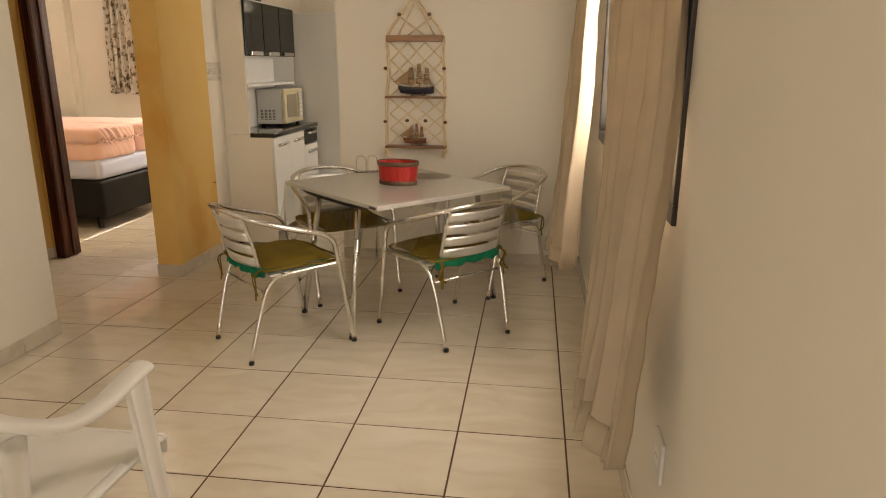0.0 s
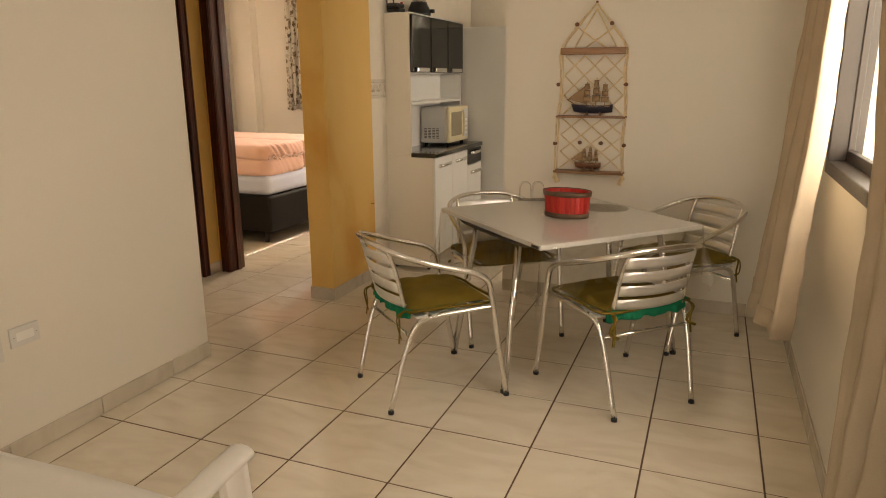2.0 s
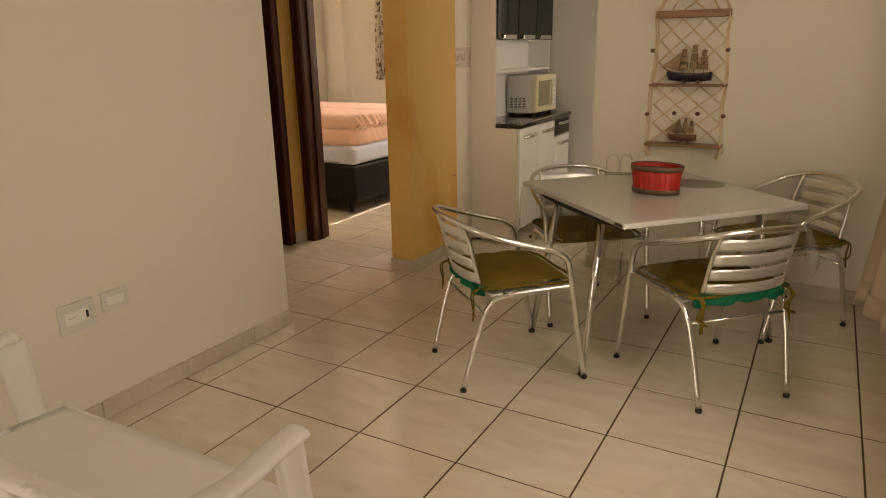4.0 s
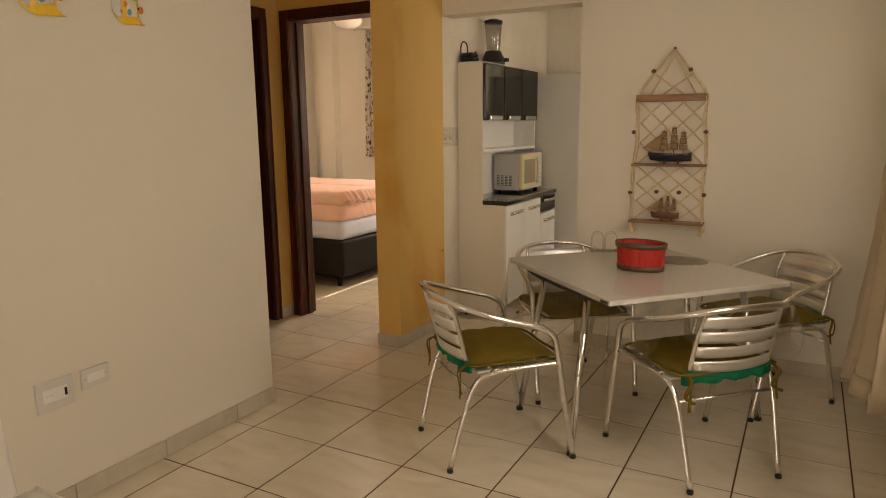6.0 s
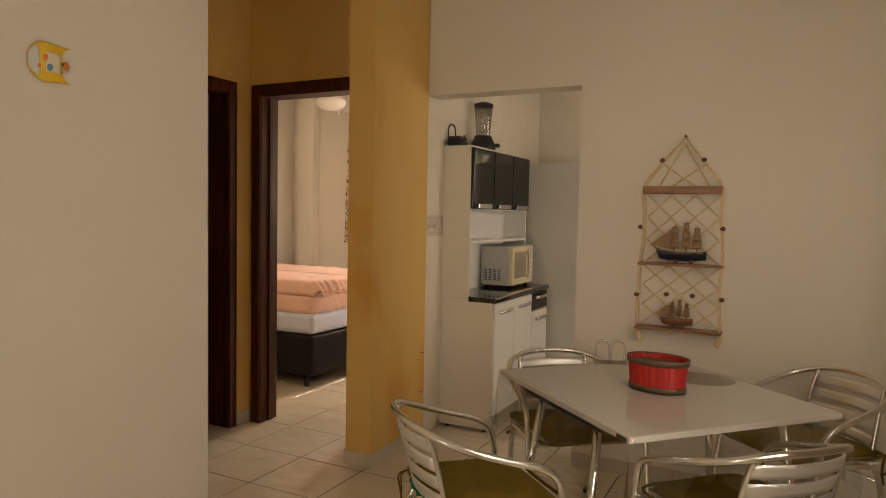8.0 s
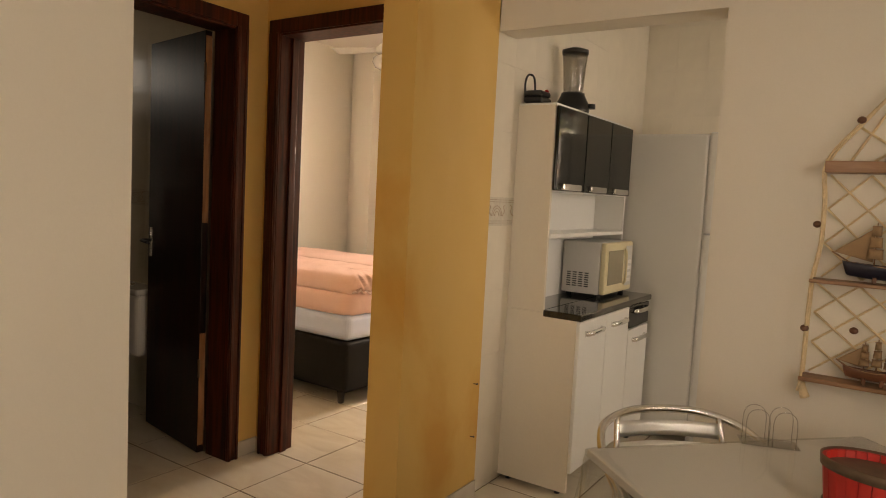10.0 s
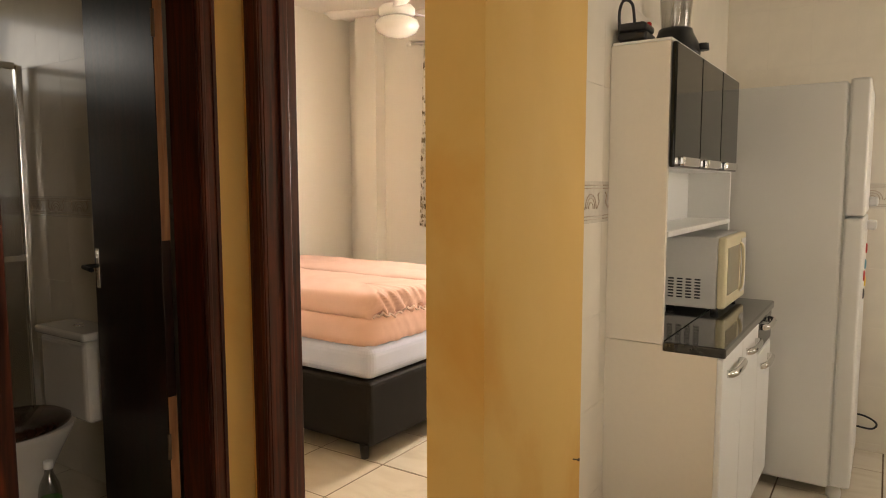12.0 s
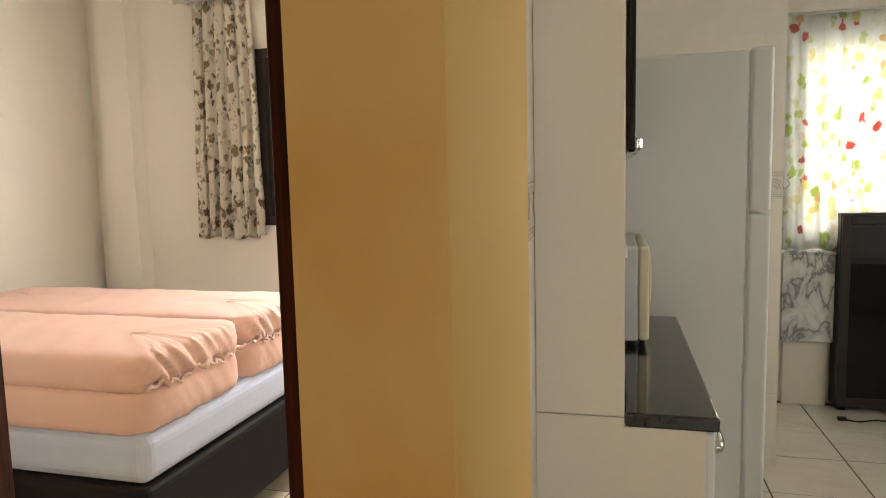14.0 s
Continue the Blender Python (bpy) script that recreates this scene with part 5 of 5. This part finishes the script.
def wall_tiles(owner, axis, fixed, a, b, out, w, h, band):
    """Glazed tiles with a decorated band, on a tiled wall."""
    ob = bpy.data.objects[owner]
    zs, z = [], 0.0
    lo, hi = sorted((fixed, fixed + 0.002 * out))
    z = band[0]
    while z > 0.02:
        zs.append((max(0, z - h), z))
        z -= h
    z = band[1]
    while z < H - 0.02:
        zs.append((z, min(H, z + h)))
        z += h
    meshes = {}
    y = a
    while y < b - 0.01:
        y1 = min(b, y + w)
        for z0, z1 in zs + [band]:
            key = (round(y1 - y, 3), round(z1 - z0, 3), z0 == band[0])
            if key not in meshes:
                bm = bmesh.new()
                e = (key[0] - 0.0003, key[1] - 0.0003)
                if axis == "y":
                    bx(bm, (0, 0.0003, 0.0003), (hi - lo, e[0], e[1]), 0.0004, 1)
                else:
                    bx(bm, (0.0003, 0, 0.0003), (e[0], hi - lo, e[1]), 0.0004, 1)
                meshes[key] = mesh_of(bm, "tile", M_BANDT if key[2] else M_WTILE)
            t = new("tile", meshes[key])
            t.location = (lo, y, z0) if axis == "y" else (y, lo, z0)
            t.parent = ob
        bm = bmesh.new()
        f = fixed + 0.0025 * out
        c, zc = (y + y1) / 2, (band[0] + band[1]) / 2
        for r in (0.02, 0.034, 0.046):
            pts = []
            for i in range(9):
                an = math.pi * i / 8
                q, zz = c + r * math.cos(an), zc - 0.02 + r * math.sin(an)
                pts.append((f, q, zz) if axis == "y" else (q, f, zz))
            tube(bm, pts, 0.002, 5)
        for zz in (band[0] + 0.012, band[0] + 0.022, band[1] - 0.012, band[1] - 0.022):
            ps = [(f, y + 0.004, zz), (f, y1 - 0.004, zz)] if axis == "y" else [(y + 0.004, f, zz), (y1 - 0.004, f, zz)]
            tube(bm, ps, 0.0015, 5)
        for s in (-1, 1):
            ps = [(c + 0.05 * s, zc - 0.02), (c + 0.07 * s, zc + 0.0), (c + 0.06 * s, zc + 0.022), (c + 0.075 * s, zc + 0.03)]
            tube(bm, smooth_path([(f, q, zz) if axis == "y" else (q, f, zz) for q, zz in ps], 3), 0.0025, 5)
        part("motif", bm, M_MOTIF, ob)
        y = y1


wall_tiles("wall_kitchen_left", "y", -2.05, 4.831, 6.19, 1, 0.20, 0.30, (1.238, 1.369))
wall_tiles("wall_kitchen_back", "x", 6.91, -2.045, -1.156, -1, 0.20, 0.30, (1.238, 1.367))
wall_tiles("wall_bathroom", "x", 4.55, -5.2, -3.6, -1, 0.20, 0.30, (1.215, 1.31))

# floor tiles
PX, PY, GX, GY, G = 0.408, 0.408, -0.417, 2.555, 0.0065
TV = []
wx, wy = (PX - G) / 2, (PY - G) / 2
for dx, z in ((0, -0.008), (0, -0.0015), (0.0018, 0.0)):
    TV += [(-wx + dx, -wy + dx, z), (wx - dx, -wy + dx, z), (wx - dx, wy - dx, z), (-wx + dx, wy - dx, z)]
TF = [(8, 9, 10, 11)] + [(i + a, i + b, i + 4 + b, i + 4 + a) for i in (0, 4) for a, b in ((0, 1), (1, 2), (2, 3), (3, 0))]
tile_mesh = bpy.data.meshes.new("tile")
tile_mesh.from_pydata(TV, [], TF)
tile_mesh.materials.append(M_TILE)
rest_v, rest_f = [], []
floor = bpy.data.objects["floor"]
for i in range(-12, 3):
    for j in range(-11, 14):
        cx, cy = GX + (i + 0.5) * PX, GY + (j + 0.5) * PY
        if cx > XR + 0.1 or cy < -1.8 or cy > 8.0:
            continue
        if cy > 1.2 and (cx > -3.4 or cy > 4.6):
            t = new("tile", tile_mesh)
            t.location = (cx, cy, 0.0006 * math.sin(i * 7.3 + j * 3.1) - 0.0006)
            t.rotation_euler = (0.0006 * math.sin(i * 3.7 + j), 0.0006 * math.cos(i + 2.9 * j), 0)
            t.parent = floor
        else:
            n = len(rest_v)
            rest_v += [(cx + x, cy + y, z - 0.0006) for x, y, z in TV]
            rest_f += [tuple(n + k for k in f) for f in TF]
me = bpy.data.meshes.new("far_tiles")
me.from_pydata(rest_v, [], rest_f)
me.materials.append(M_TILE)
far = tagged(new("far_tiles", me), kind="stuff")
far.parent = floor
